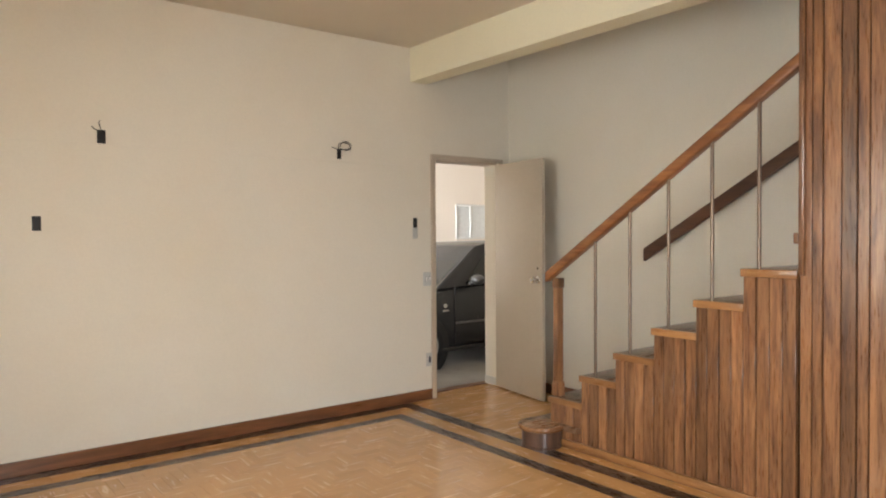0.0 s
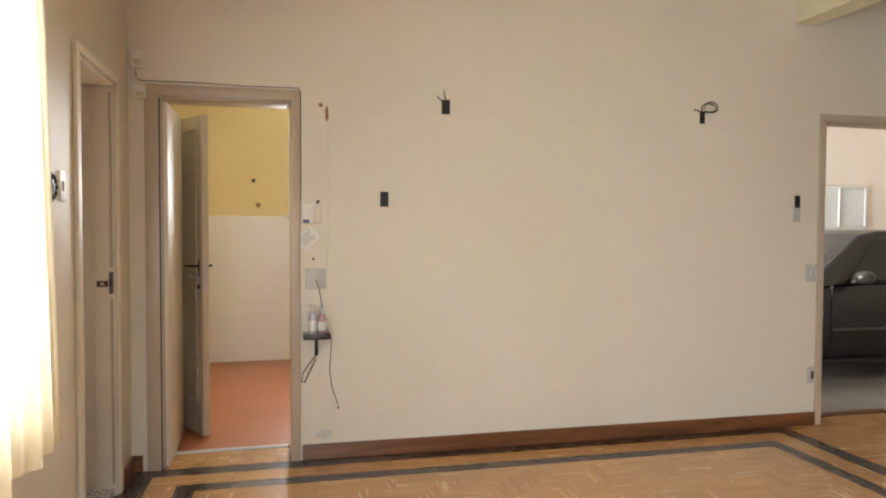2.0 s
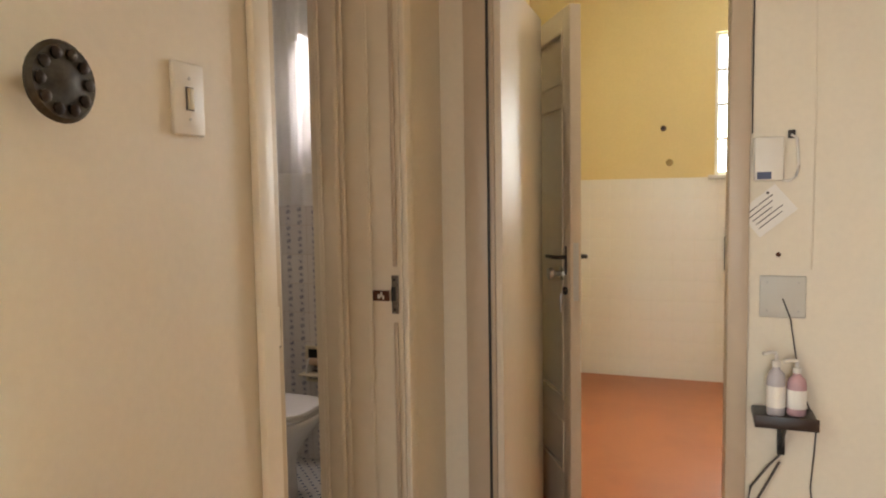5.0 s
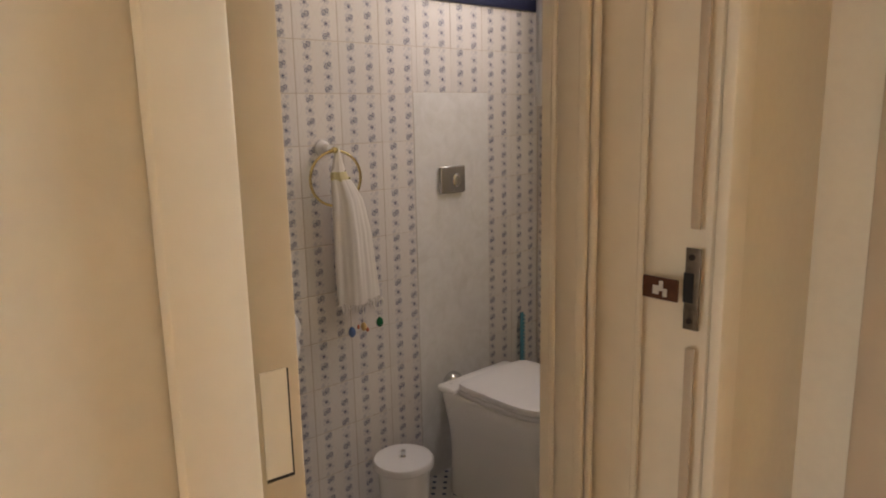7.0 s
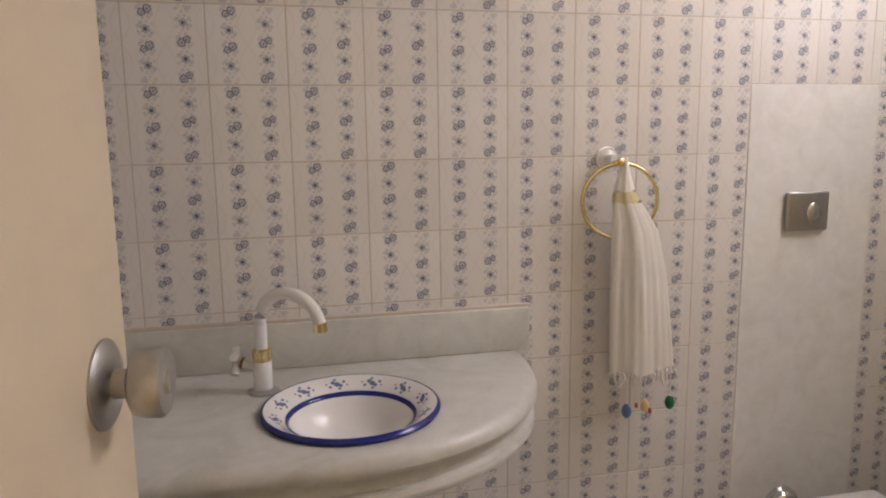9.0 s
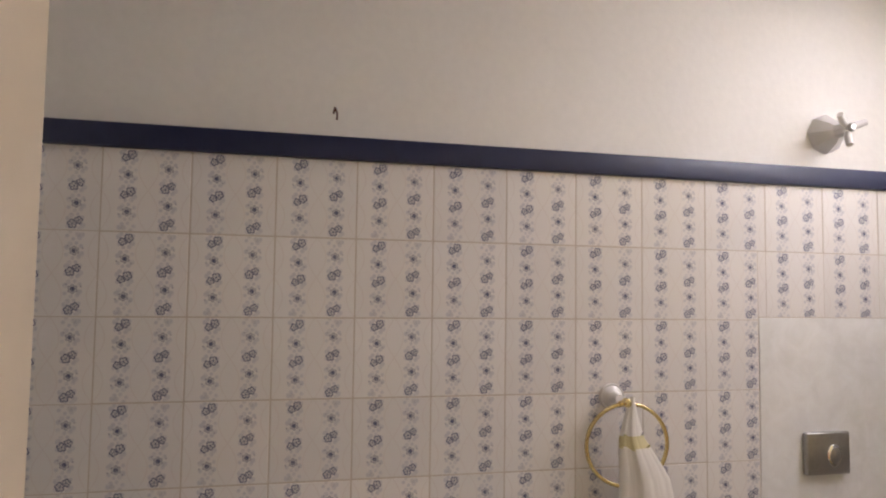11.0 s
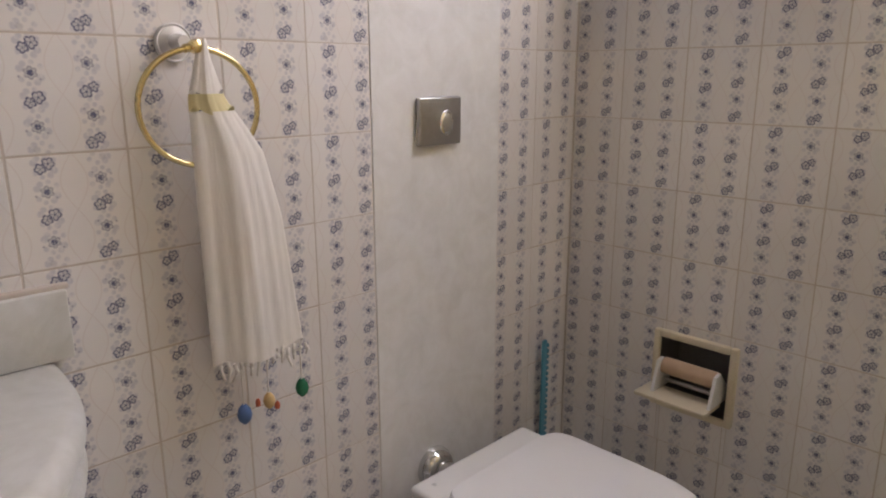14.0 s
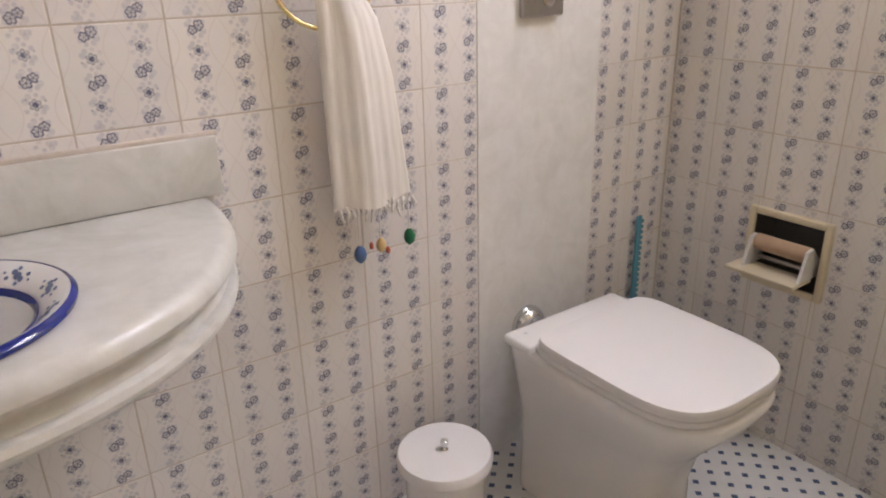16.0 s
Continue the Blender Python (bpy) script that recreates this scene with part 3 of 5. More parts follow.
structure("doorstep_kitchen", boxed(KD[0] + 0.02, KD[1] - 0.02, 5.41, 5.435, -0.05, 0.012, bevel=0.003), FRAMEWHITE, "pale narrow doorstep of the kitchen doorway", "trim")
structure("doorstep_garage", boxed(GD[0] + 0.02, GD[1] - 0.02, N + 0.15, N + 0.215, -0.12, 0.006, bevel=0.004), BASEWOOD, "dark wooden doorstep of the garage doorway", "trim")

part("rebate_strip", boxed(W - 0.05, W - 0.0035, BD[0] - 0.002, BD[0] + 0.0095, 0.03, 2.08), TRIM_PALE, bath_frame)


# ---- doors ----
def flat_door(name, label, hinge, rz, width, height, thick, material, knob_z, knob_mat, z0=0.012, knob_sides=(1, -1), big=1.0, deep=1.0):
    """A flush leaf that runs from its hinge along its own +x."""
    d = thing(name, label, "door", hinge, rz)
    leaf = part("leaf", boxed(0, width, -thick / 2, thick / 2, z0, z0 + height, bevel=0.002), material, d)
    for s in knob_sides:
        turn = Matrix.Translation((width - 0.057, s * thick / 2, knob_z)) @ Matrix.Rotation(radians(-90 * s), 4, "X") @ Matrix.Diagonal((big, big, big * deep, 1))
        part("rose", lathe([(0.034, 0.0), (0.034, 0.003), (0.029, 0.008), (0.014, 0.012)], 28, turn), knob_mat, d, "brushed metal rose")
        part("knob", lathe([(0.011, 0.010), (0.011, 0.028), (0.018, 0.031), (0.024, 0.036), (0.026, 0.046), (0.0265, 0.064), (0.024, 0.070), (0.012, 0.071)], 28, turn), knob_mat, d, "round brushed metal knob")
        part("keyhole_boss", lathe([(0.010, 0.0705), (0.009, 0.075), (0.003, 0.0755)], 16, turn), STEEL, d)
    part("latch_plate", boxed(width - 0.0005, width + 0.0015, -0.011, 0.011, knob_z - 0.05, knob_z + 0.05), STEEL, d)
    return d


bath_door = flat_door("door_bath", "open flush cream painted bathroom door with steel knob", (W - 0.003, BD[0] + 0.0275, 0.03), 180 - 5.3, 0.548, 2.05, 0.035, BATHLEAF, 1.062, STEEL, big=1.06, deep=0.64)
part("hinge_recess", boxed(-0.0008, 0.001, -0.0086, 0.0125, 1.034, 1.117), BLACK, bath_door, "dark hinge recess")
part("hinge_plate", boxed(-0.0014, 0.0005, -0.0070, 0.0130, 1.0370, 1.1176), TRIM_PALE, bath_door, "painted hinge plate")
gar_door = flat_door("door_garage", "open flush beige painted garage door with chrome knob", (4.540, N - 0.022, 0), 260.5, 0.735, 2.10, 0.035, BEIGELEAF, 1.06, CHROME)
part("peephole", lathe([(0.010, 0.0), (0.010, 0.003), (0.006, 0.005)], 16, Matrix.Translation((0.675, -0.0175, 1.16)) @ Matrix.Rotation(radians(90), 4, "X")), DARKMETAL, gar_door)


def hinge(d, x, y, z):
    part("hinge", lathe([(0.007, -0.045), (0.007, -0.016), (0.0055, -0.015), (0.007, -0.014), (0.007, 0.014), (0.0055, 0.015), (0.007, 0.016), (0.007, 0.045), (0.003, 0.05)], 10, Matrix.Translation((x, y, z))), STEEL, d)


kit_door = thing("door_kitchen", "open flush white painted kitchen door on old hinges", "door", (KD[0] + 0.022, N + 0.012, 0), 91)
part("leaf", boxed(0.004, 0.655, -0.018, 0.018, 0.012, 2.075, bevel=0.002), LEAF, kit_door)
# solid black strip that draws the shade between casing and leaf
part("hinge_gap_shade", boxed(-0.030, 0.0035, 0.0185, 0.0225, 0.0, 2.09), BLACK, kit_door, "black strip for the shade in the hinge side gap")
for z in (0.28, 1.08, 1.85):
    hinge(kit_door, -0.004, 0.014, z)


def panelled_door(name, label, hinge_at, rz, width, height):
    """A framed leaf with three sunk panels, lever and lock, along its own +x."""
    d = thing(name, label, "door", hinge_at, rz)
    th, st = 0.044, 0.085
    rows = [(0.22, 0.44), (0.53, 1.73), (1.81, 2.02)]
    # darker TRIM instead of leaf paint: the shade on the visible face is in the colour
    part("stile", boxed(0, st, -th / 2, th / 2, 0.01, height, bevel=0.002), TRIM, d)
    part("stile", boxed(width - st, width, -th / 2, th / 2, 0.01, height, bevel=0.002), TRIM, d)
    cuts = [0.01] + [z for r in rows for z in r] + [height]
    for a, b in zip(cuts[::2], cuts[1::2]):
        part("rail", boxed(st, width - st, -th / 2, th / 2, a, b), TRIM, d)
    for a, b in rows:
        part("panel", boxed(st, width - st, -0.008, 0.008, a, b), TRIM, d)
        bm = bmesh.new()
        for s in (-1, 1):
            y0, y1 = sorted((s * 0.008, s * 0.026))
            box(bm, st, st + 0.014, y0, y1, a, b, 0.003)
            box(bm, width - st - 0.014, width - st, y0, y1, a, b, 0.003)
            box(bm, st + 0.014, width - st - 0.014, y0, y1, a, a + 0.014, 0.003)
            box(bm, st + 0.014, width - st - 0.014, y0, y1, b - 0.014, b, 0.003)
        part("panel_moulding", bm, TRIM, d)
    for s in (-1, 1):
        y0, y1 = sorted((s * th / 2, s * (th / 2 + 0.004)))
        plate = part("lock_plate", boxed(width - 0.059, width - 0.041, y0, y1, 1.05, 1.165, bevel=0.001), DARKMETAL, d, "dark metal lock plate")
        part("lever", tube([(width - 0.05, s * 0.018, 1.12), (width - 0.05, s * 0.062, 1.12), (width - 0.065, s * 0.068, 1.12), (width - 0.155, s * 0.068, 1.118)], 0.008, 10), DARKMETAL, plate)
        turn = Matrix.Translation((width - 0.05, s * 0.02, 0.985)) @ Matrix.Rotation(radians(-90 * s), 4, "X")
        part("lock_cylinder", lathe([(0.016, 0), (0.016, 0.012), (0.010, 0.016)], 16, turn), DARKMETAL, d)
    turn = Matrix.Translation((width - 0.10, -0.022, 1.05)) @ Matrix.Rotation(radians(90), 4, "X")
    part("round_knob", lathe([(0.030, 0), (0.028, 0.006), (0.011, 0.010), (0.011, 0.03), (0.026, 0.042), (0.024, 0.058), (0.01, 0.062)], 20, turn), STEEL, d)
    part("keys", tube([(width - 0.05, -0.036, 0.985), (width - 0.05, -0.046, 0.96), (width - 0.052, -0.046, 0.90)], 0.004, 6), STEEL, d)
    part("latch_plate", boxed(width - 0.0005, width + 0.002, -0.011, 0.011, 0.95, 1.18), STEEL, d)
    return d


inner_door = panelled_door("door_pantry", "half open panelled cream door with dark lever lock and keys", (-0.710, 6.335, 0), -60, 0.70, 2.10)

# ---- staircase ----
SX, RISE, RUN, Y1, Z1 = 3.65, 0.1885, 0.2835, 3.585, 0.322
STEPS = 6
stairs = thing("staircase", "dark stained wooden staircase with boarded side and round starting step", "stairs", (SX, Y1, 0))
bull = part("starting_step", lathe([(0.143, 0.0), (0.143, 0.010), (0.137, 0.016), (0.137, 0.112), (0.143, 0.118)], 40, Matrix.Translation((-0.108, -0.008, 0))), DRUM, stairs, "worn dark round drum of the first step")
part("step_cap", lathe([(0.150, 0.118), (0.158, 0.121), (0.162, 0.132), (0.162, 0.143), (0.157, 0.151), (0.10, 0.1525)], 40, Matrix.Translation((-0.108, -0.008, 0))), DRUMTOP, bull, "round worn wooden tread")
part("first_tread", boxed(-0.06, E_ - SX, -0.28, 0.135, 0.118, 0.152, bevel=0.006), TREADTOP, stairs)
part("first_riser", boxed(-0.05, E_ - SX, 0.10, 0.118, 0.0, 0.118), PANEL, stairs)
for i in range(STEPS + 3):
    z, y = Z1 + i * RISE, -i * RUN
    part("tread", boxed(0.002, E_ - SX - 0.002, y - RUN - 0.02, y + 0.012, z - 0.036, z, bevel=0.005), TREADTOP, stairs)
    if i < STEPS:
        part("tread_end", boxed(-0.026, 0.001, y - RUN - 0.005, y + 0.014, z - 0.042, z + 0.001, bevel=0.004), STEPWOOD, stairs, "honey brown tread edge")
        bm = bmesh.new()
    part("riser", boxed(0.004, E_ - SX - 0.004, y - 0.03, y - 0.012, z - RISE, z - 0.036), PANEL, stairs)
    if i < STEPS:
        for j in range(4):
            w = RUN / 4
            a = y - (j + 1) * w
            d = 0.003 * ((i * 4 + j) * 7 % 3)
            part("board", boxed(-0.014 - d, 0.001, a + 0.0022, a + w - 0.0022, 0.052, z - 0.042, bevel=0.003, seg=1), PANEL, stairs)
        part("backing", boxed(0.002, 0.016, y - RUN, y - 0.03, 0.0, z - 0.037), PANEL, stairs)
part("floor_moulding", boxed(-0.034, -0.001, -STEPS * RUN, -0.02, 0.0, 0.052, bevel=0.008), STEPWOOD, stairs, "light wooden floor moulding")


def baluster(y, z, top):
    part("baluster", tube([(0.045, y, z), (0.045, y, top)], 0.0105, 12), BRONZE, stairs, "thin brown metal baluster")


SL = RISE / RUN
RY, RZ = 0.03, 1.228
for i, y in enumerate((3.229, 2.951, 2.671, 2.386, 2.112)):
    baluster(y - Y1, Z1 + (i + 1) * RISE - 0.005, RZ + (RY - (y - Y1)) * SL - 0.02)
part("newel", boxed(0.020, 0.070, -0.050, 0.002, Z1, 1.15, bevel=0.004), PANEL, stairs, "square worn newel post")
part("newel_foot", boxed(0.014, 0.076, -0.056, 0.008, Z1 + 0.0005, Z1 + 0.10, bevel=0.004), PANEL, stairs)
part("newel_collar", boxed(0.014, 0.076, -0.056, 0.008, 1.08, 1.15, bevel=0.006), PANEL, stairs)


def slanted(y0, z0, y1, z1, x0, x1, deep, bevel=0.008):
    """A straight rail of upright section between two points of its top edge."""
    bm = loft([[(x0, y, z), (x1, y, z), (x1, y, z - deep), (x0, y, z - deep)] for y, z in ((y0, z0), (y1, z1))])
    long = [e for e in bm.edges if abs(e.verts[0].co.y - e.verts[1].co.y) > 0.3]
    bmesh.ops.bevel(bm, geom=long, offset=bevel, segments=3, affect="EDGES", profile=0.5)
    return bm


end_y = -STEPS * RUN - 0.05
part("handrail", slanted(RY + 0.04, RZ - 0.035, end_y, RZ + (RY - end_y) * SL, 0.012, 0.080, 0.075, 0.014), RAIL, stairs, "varnished reddish brown handrail")
wall_rail = thing("wall_handrail", "dark brown wooden handrail board on the stair wall", "handrail", (E_ - 0.06, 3.545, 1.34))
part("board", slanted(0.0, 0.0, -2.0, 2.0 * 0.60, -0.01, 0.030, 0.10, 0.006), DARKRAIL, wall_rail)
for s in (0.25, 1.5):
    part("bracket", boxed(0.02, 0.0595, -s - 0.015, -s + 0.015, s * 0.60 - 0.06, s * 0.60 - 0.03, bevel=0.003), DARKMETAL, wall_rail)

# tall boarded wall under the upper flight
PY = Y1 - STEPS * RUN - 0.012
structure("wall_boarded", boxed(SX + 0.002, SX + 0.06, -2.0, PY - 0.001, 0.0, 5.4), PANEL, "boarded stair wall of dark stained timber", "wall")
boarded = bpy.data.objects["wall_boarded"]
y, k = PY, 0
while y > 0.4:
    w = (0.062, 0.05, 0.085, 0.07, 0.055, 0.09)[k % 6]
    part("board", boxed(SX - 0.014 - 0.004 * (k % 2), SX + 0.001, y - w + 0.002, y - 0.002, 0.0, TOP - 0.002, bevel=0.004, seg=1), PANEL, boarded)
    y, k = y - w, k + 1
part("edge_moulding", boxed(SX - 0.036, SX - 0.019, PY - 0.032, PY - 0.001, 1.24, TOP - 0.3, bevel=0.006), PANEL, boarded)
part("rail_block", boxed(SX - 0.02, SX + 0.03, PY + 0.001, PY + 0.03, 1.40, 1.455, bevel=0.005), PANEL, boarded)


# ---- bathroom things ----
PIT, YJ, ZJ, XJ = 0.1488, 4.553, 1.387, -1.77
# marble panel behind the toilet
structure("marble_panel", boxed(BW - 0.004, BW + 0.0015, 5.426, 5.767, FB, 1.392, bevel=0.0008), MARBLE_PLAIN, "white marble panel set among the wall tiles", "wall panel")
bm = bmesh.new()
box(bm, BW - 0.006, BW + 0.012, 3.70, BN, 1.684, 1.728, 0.005)
box(bm, BW + 0.013, BWIN[0] - 0.02, BN - 0.012, BN + 0.006, 1.684, 1.728, 0.005)
structure("trim_navy_border", bm, NAVY, "dark navy glazed border above the tiles", "trim", 30)

# window
bwin = thing("window_bath", "small white steel bathroom window, bright with daylight", "window", (-1.45, BN + 0.05, 1.672))
tagged(bwin, "", "", "", "structure")
part("window_frame", box(box(box(boxed(-0.303, -0.283, -0.03, 0.03, 0.0, 0.706), 0.283, 0.303, -0.03, 0.03, 0.0, 0.706), -0.283, 0.283, -0.03, 0.03, 0.0, 0.02), -0.283, 0.283, -0.03, 0.03, 0.686, 0.706), FRAMEWHITE, bwin)
for zb in (0.18, 0.35, 0.52):
    part("glazing_bar", boxed(-0.283, 0.283, -0.012, 0.012, zb, zb + 0.018, bevel=0.002), FRAMEWHITE, bwin)
part("glazing_bar", boxed(-0.008, 0.008, -0.011, 0.011, 0.02, 0.686, bevel=0.002), FRAMEWHITE, bwin)
for i in range(4):
    za = 0.02 + i * 0.17
    p_ = part("pane", boxed(-0.283, 0.283, -0.002, 0.002, za + 0.015, za + 0.155), GLASS, bwin)
    p_.visible_shadow = False


def drape(x0, x1, y, z0, z1, folds, depth, nx=90, nz=14, flare=0.0, seed=0, axis="x", skew=0.0):
    """A hanging cloth with uneven folds."""
    bm = bmesh.new()
    rows = []
    for j in range(nz + 1):
        v = j / nz
        row = []
        for i in range(nx + 1):
            u = i / nx
            a = x0 + (x1 - x0) * u + skew * u * (1 - v)
            fold = depth * (0.75 + 0.25 * (1 - v)) * (math.sin(6.283 * folds * u + 1.3 * math.sin(6.283 * u * 2.1 + seed)) + 0.35 * math.sin(6.283 * folds * 2.3 * u + seed))
            hem = 0.003 * math.sin(6.283 * folds * 0.7 * u + seed) * (1 - v)
            q = y + fold + flare * (1 - v)
            row.append(bm.verts.new((a, q, z0 + hem + (z1 - z0) * v) if axis == "x" else (q, a, z0 + hem + (z1 - z0) * v)))
        rows.append(row)
    for a, b in zip(rows, rows[1:]):
        for i in range(nx):
            bm.faces.new((a[i], a[i + 1], b[i + 1], b[i]))
    return bm


bcurt = thing("curtain_bath", "short sheer white curtain over the bathroom window", "curtain", (0, 0, 0))
part("cloth", drape(-2.022, -1.10, 5.985, 1.498, 2.42, 6.3, 0.016, 150, 12, 0.0, 1.0), BATHCLOTH, bcurt, "", 180)
part("hem", drape(-2.024, -1.10, 5.983, 1.340, 1.500, 6.3, 0.016, 150, 4, 0.0, 1.0), HEMCLOTH, bcurt, "white double hem", 180)
part("rod", tube([(-2.04, 5.985, 2.425), (-1.0, 5.985, 2.425)], 0.008, 10), STEEL, bcurt)

# wall valve with three arms
valve = thing("wall_valve", "white wall valve with a three armed handle", "valve", (BW - 0.008, 5.612, 1.807))
face_x = Matrix.Rotation(radians(90), 4, "Y")
part("rose", lathe([(0.046, 0.001), (0.044, 0.008), (0.026, 0.034), (0.016, 0.042), (0.012, 0.07)], 8, face_x), CERAMIC, valve, "faceted white rose", 20)
for a in (20, 140, 260):
    c, s = math.cos(radians(a)), math.sin(radians(a))
    part("arm", tube([(0.068, 0.006 * c, 0.006 * s), (0.070, 0.022 * c, 0.022 * s), (0.078, 0.040 * c, 0.040 * s)], [0.007, 0.0085, 0.007], 10), CERAMIC, valve)
part("cap", lathe([(0.010, 0.062), (0.010, 0.078), (0.006, 0.082)], 14, face_x), STEEL, valve)

# nail
nail = thing("wall_nail", "small rusty nail in the wall above the border", "nail", (BW - 0.008, 4.506, 1.775))
part("shank", tube([(0.001, 0, 0), (0.03, 0, 0.003)], 0.002, 6), RUST, nail)
part("hook", tube([(0.03, 0, 0.003), (0.033, 0.004, -0.008), (0.03, 0.004, -0.02)], 0.002, 6), RUST, nail)

# flush plate and pipe
flush = thing("flush_plate", "square brushed chrome flush plate with a round button", "flush plate", (BW + 0.0015, 5.585, 1.10))
part("plate", boxed(0.0005, 0.014, -0.056, 0.056, -0.046, 0.046, bevel=0.005, seg=3), STEEL, flush)
part("button_ring", lathe([(0.024, 0.013), (0.024, 0.017), (0.021, 0.019)], 28, Matrix.Translation((0, 0.012, -0.004)) @ face_x, 1, 0.75), CHROME, flush)
part("button", lathe([(0.019, 0.015), (0.019, 0.0185), (0.013, 0.022)], 28, Matrix.Translation((0, 0.012, -0.004)) @ face_x, 1, 0.75), STEEL, flush)
pipe = thing("flush_pipe", "chrome flush pipe with a round wall collar", "pipe", (BW + 0.0015, 5.57, 0.36))
part("collar", lathe([(0.046, 0.0005), (0.045, 0.010), (0.036, 0.028), (0.026, 0.034)], 28, face_x), CHROME, pipe)
part("tube", tube([(0.01, 0, 0), (0.20, 0, 0)], 0.024, 20), CHROME, pipe)


# toilet
def sup(cx, cy, a, b, p, z, n=48):
    out = []
    for i in range(n):
        th = 6.28318531 * i / n
        c, s = math.cos(th), math.sin(th)
        q = p if c > 0 else 9.0
        out.append((cx + a * math.copysign(abs(c) ** (2 / q), c), cy + b * math.copysign(abs(s) ** (2 / q), s), z))
    return out


def skirt(back, front, half_back, half_front, p, z, n=56):
    """A closed section that narrows or widens from its square back to its rounded front."""
    c0, a = (back + front) / 2, (front - back) / 2
    out = []
    for x, y, h in sup(0, 0, 1, 1, p, z, n):
        f = (x + 1) / 2
        out.append((c0 + a * x, y * (half_back + (half_front - half_back) * f ** 0.5), h))
    return out


TY = 5.572
toilet = thing("toilet", "white ceramic toilet with a closed squarish lid", "toilet", (-1.70, TY, FB))
part("bowl", loft([skirt(-0.222, 0.105, 0.150, 0.088, 3.4, 0.0), skirt(-0.224, 0.110, 0.152, 0.091, 3.4, 0.02), skirt(-0.222, 0.105, 0.148, 0.088, 3.4, 0.14), skirt(-0.224, 0.120, 0.148, 0.098, 3.2, 0.21), skirt(-0.228, 0.160, 0.152, 0.132, 3.0, 0.27), skirt(-0.232, 0.200, 0.160, 0.152, 3.0, 0.32), skirt(-0.235, 0.226, 0.166, 0.166, 3.0, 0.355), skirt(-0.236, 0.236, 0.169, 0.171, 3.0, 0.380), skirt(-0.236, 0.234, 0.168, 0.169, 3.0, 0.389), skirt(-0.232, 0.226, 0.164, 0.164, 3.0, 0.393)]), CERAMIC, toilet, "", 60)
part("rear_deck", boxed(-0.236, -0.150, -0.168, 0.168, 0.380, 0.404, bevel=0.010, seg=3), CERAMIC, toilet)
part("seat", loft([sup(0.036, -0.003, 0.188, 0.162, 3.2, 0.394), sup(0.036, -0.003, 0.194, 0.166, 3.2, 0.399), sup(0.036, -0.003, 0.194, 0.166, 3.2, 0.408), sup(0.036, -0.003, 0.188, 0.162, 3.2, 0.412)]), LIDPLASTIC, toilet, "", 50)
lid = part("lid", loft([sup(0.044, -0.005, 0.180, 0.158, 3.3, 0.4135), sup(0.044, -0.005, 0.189, 0.168, 3.3, 0.417), sup(0.044, -0.005, 0.190, 0.169, 3.3, 0.427), sup(0.044, -0.005, 0.187, 0.166, 3.3, 0.434), sup(0.044, -0.005, 0.160, 0.140, 3.3, 0.437)]), LIDPLASTIC, toilet, "closed white plastic lid", 50)
for s in (-1, 1):
    part("hinge", tube([(-0.149, s * 0.075 - 0.022, 0.409), (-0.149, s * 0.075 + 0.022, 0.409)], 0.008, 14), LIDPLASTIC, lid)
part("bolt_cap", lathe([(0.005, 0.40), (0.005, 0.404)], 10, Matrix.Translation((-0.205, -0.13, 0))), STEEL, toilet)

# bin
bin_ = thing("waste_bin", "small round white bathroom bin with a knobbed lid", "waste bin", (-1.876, 5.207, FB))
part("bucket", lathe([(0.070, 0.0), (0.076, 0.004), (0.081, 0.20), (0.081, 0.215)], 36), CERAMIC, bin_)
blid = part("lid", lathe([(0.092, 0.208), (0.096, 0.212), (0.096, 0.226), (0.092, 0.233), (0.065, 0.236), (0.02, 0.237)], 36), LIDPLASTIC, bin_)
part("knob", lathe([(0.009, 0.236), (0.005, 0.242), (0.0085, 0.250), (0.008, 0.257), (0.003, 0.260)], 16), CHROME, blid, "little chrome knob")

# paper holder in a wall recess
paper = thing("paper_holder", "ivory recessed toilet paper holder with an open flap and bare tube", "paper holder", (-1.695, BN, 0.531))
fr = bmesh.new()
for a in ((-0.096, -0.080, -0.092, 0.092), (0.080, 0.096, -0.092, 0.092), (-0.080, 0.080, 0.076, 0.092), (-0.080, 0.080, -0.092, -0.076)):
    box(fr, a[0], a[1], -0.014, 0.006, a[2], a[3], 0.004)
part("rim", fr, IVORY, paper)
bx = bmesh.new()
for c in ((-0.080, 0.080, 0.085, 0.090, -0.076, 0.076), (-0.083, -0.0795, -0.006, 0.088, -0.076, 0.076), (0.0795, 0.083, -0.006, 0.088, -0.076, 0.076), (-0.0795, 0.0795, -0.006, 0.088, 0.0755, 0.079), (-0.0795, 0.0795, -0.006, 0.088, -0.079, -0.0755)):
    box(bx, *c)
part("recess_box", bx, SHADOWBOX, paper, "dark sheet metal recess")
part("flap", boxed(-0.098, 0.070, -0.085, -0.010, -0.048, -0.039, bevel=0.003), IVORY, paper, "open ivory flap")
for s in (-1, 1):
    part("arm", prism([(-0.062, -0.038), (0.012, -0.038), (0.012, 0.0), (-0.022, 0.034), (-0.042, 0.030)], -0.0035, 0.0035), FRAMEWHITE, paper).matrix_basis = Matrix.Translation((s * 0.066, 0, 0)) @ Matrix(((0, 0, 1, 0), (1, 0, 0, 0), (0, 1, 0, 0), (0, 0, 0, 1)))
part("tube", tube([(-0.062, -0.018, 0.014), (0.062, -0.018, 0.014)], 0.019, 20), CARDBOARD, paper, "bare brown cardboard tube")
part("bar", tube([(-0.064, -0.004, -0.026), (0.064, -0.004, -0.026)], 0.005, 8), STEEL, paper)

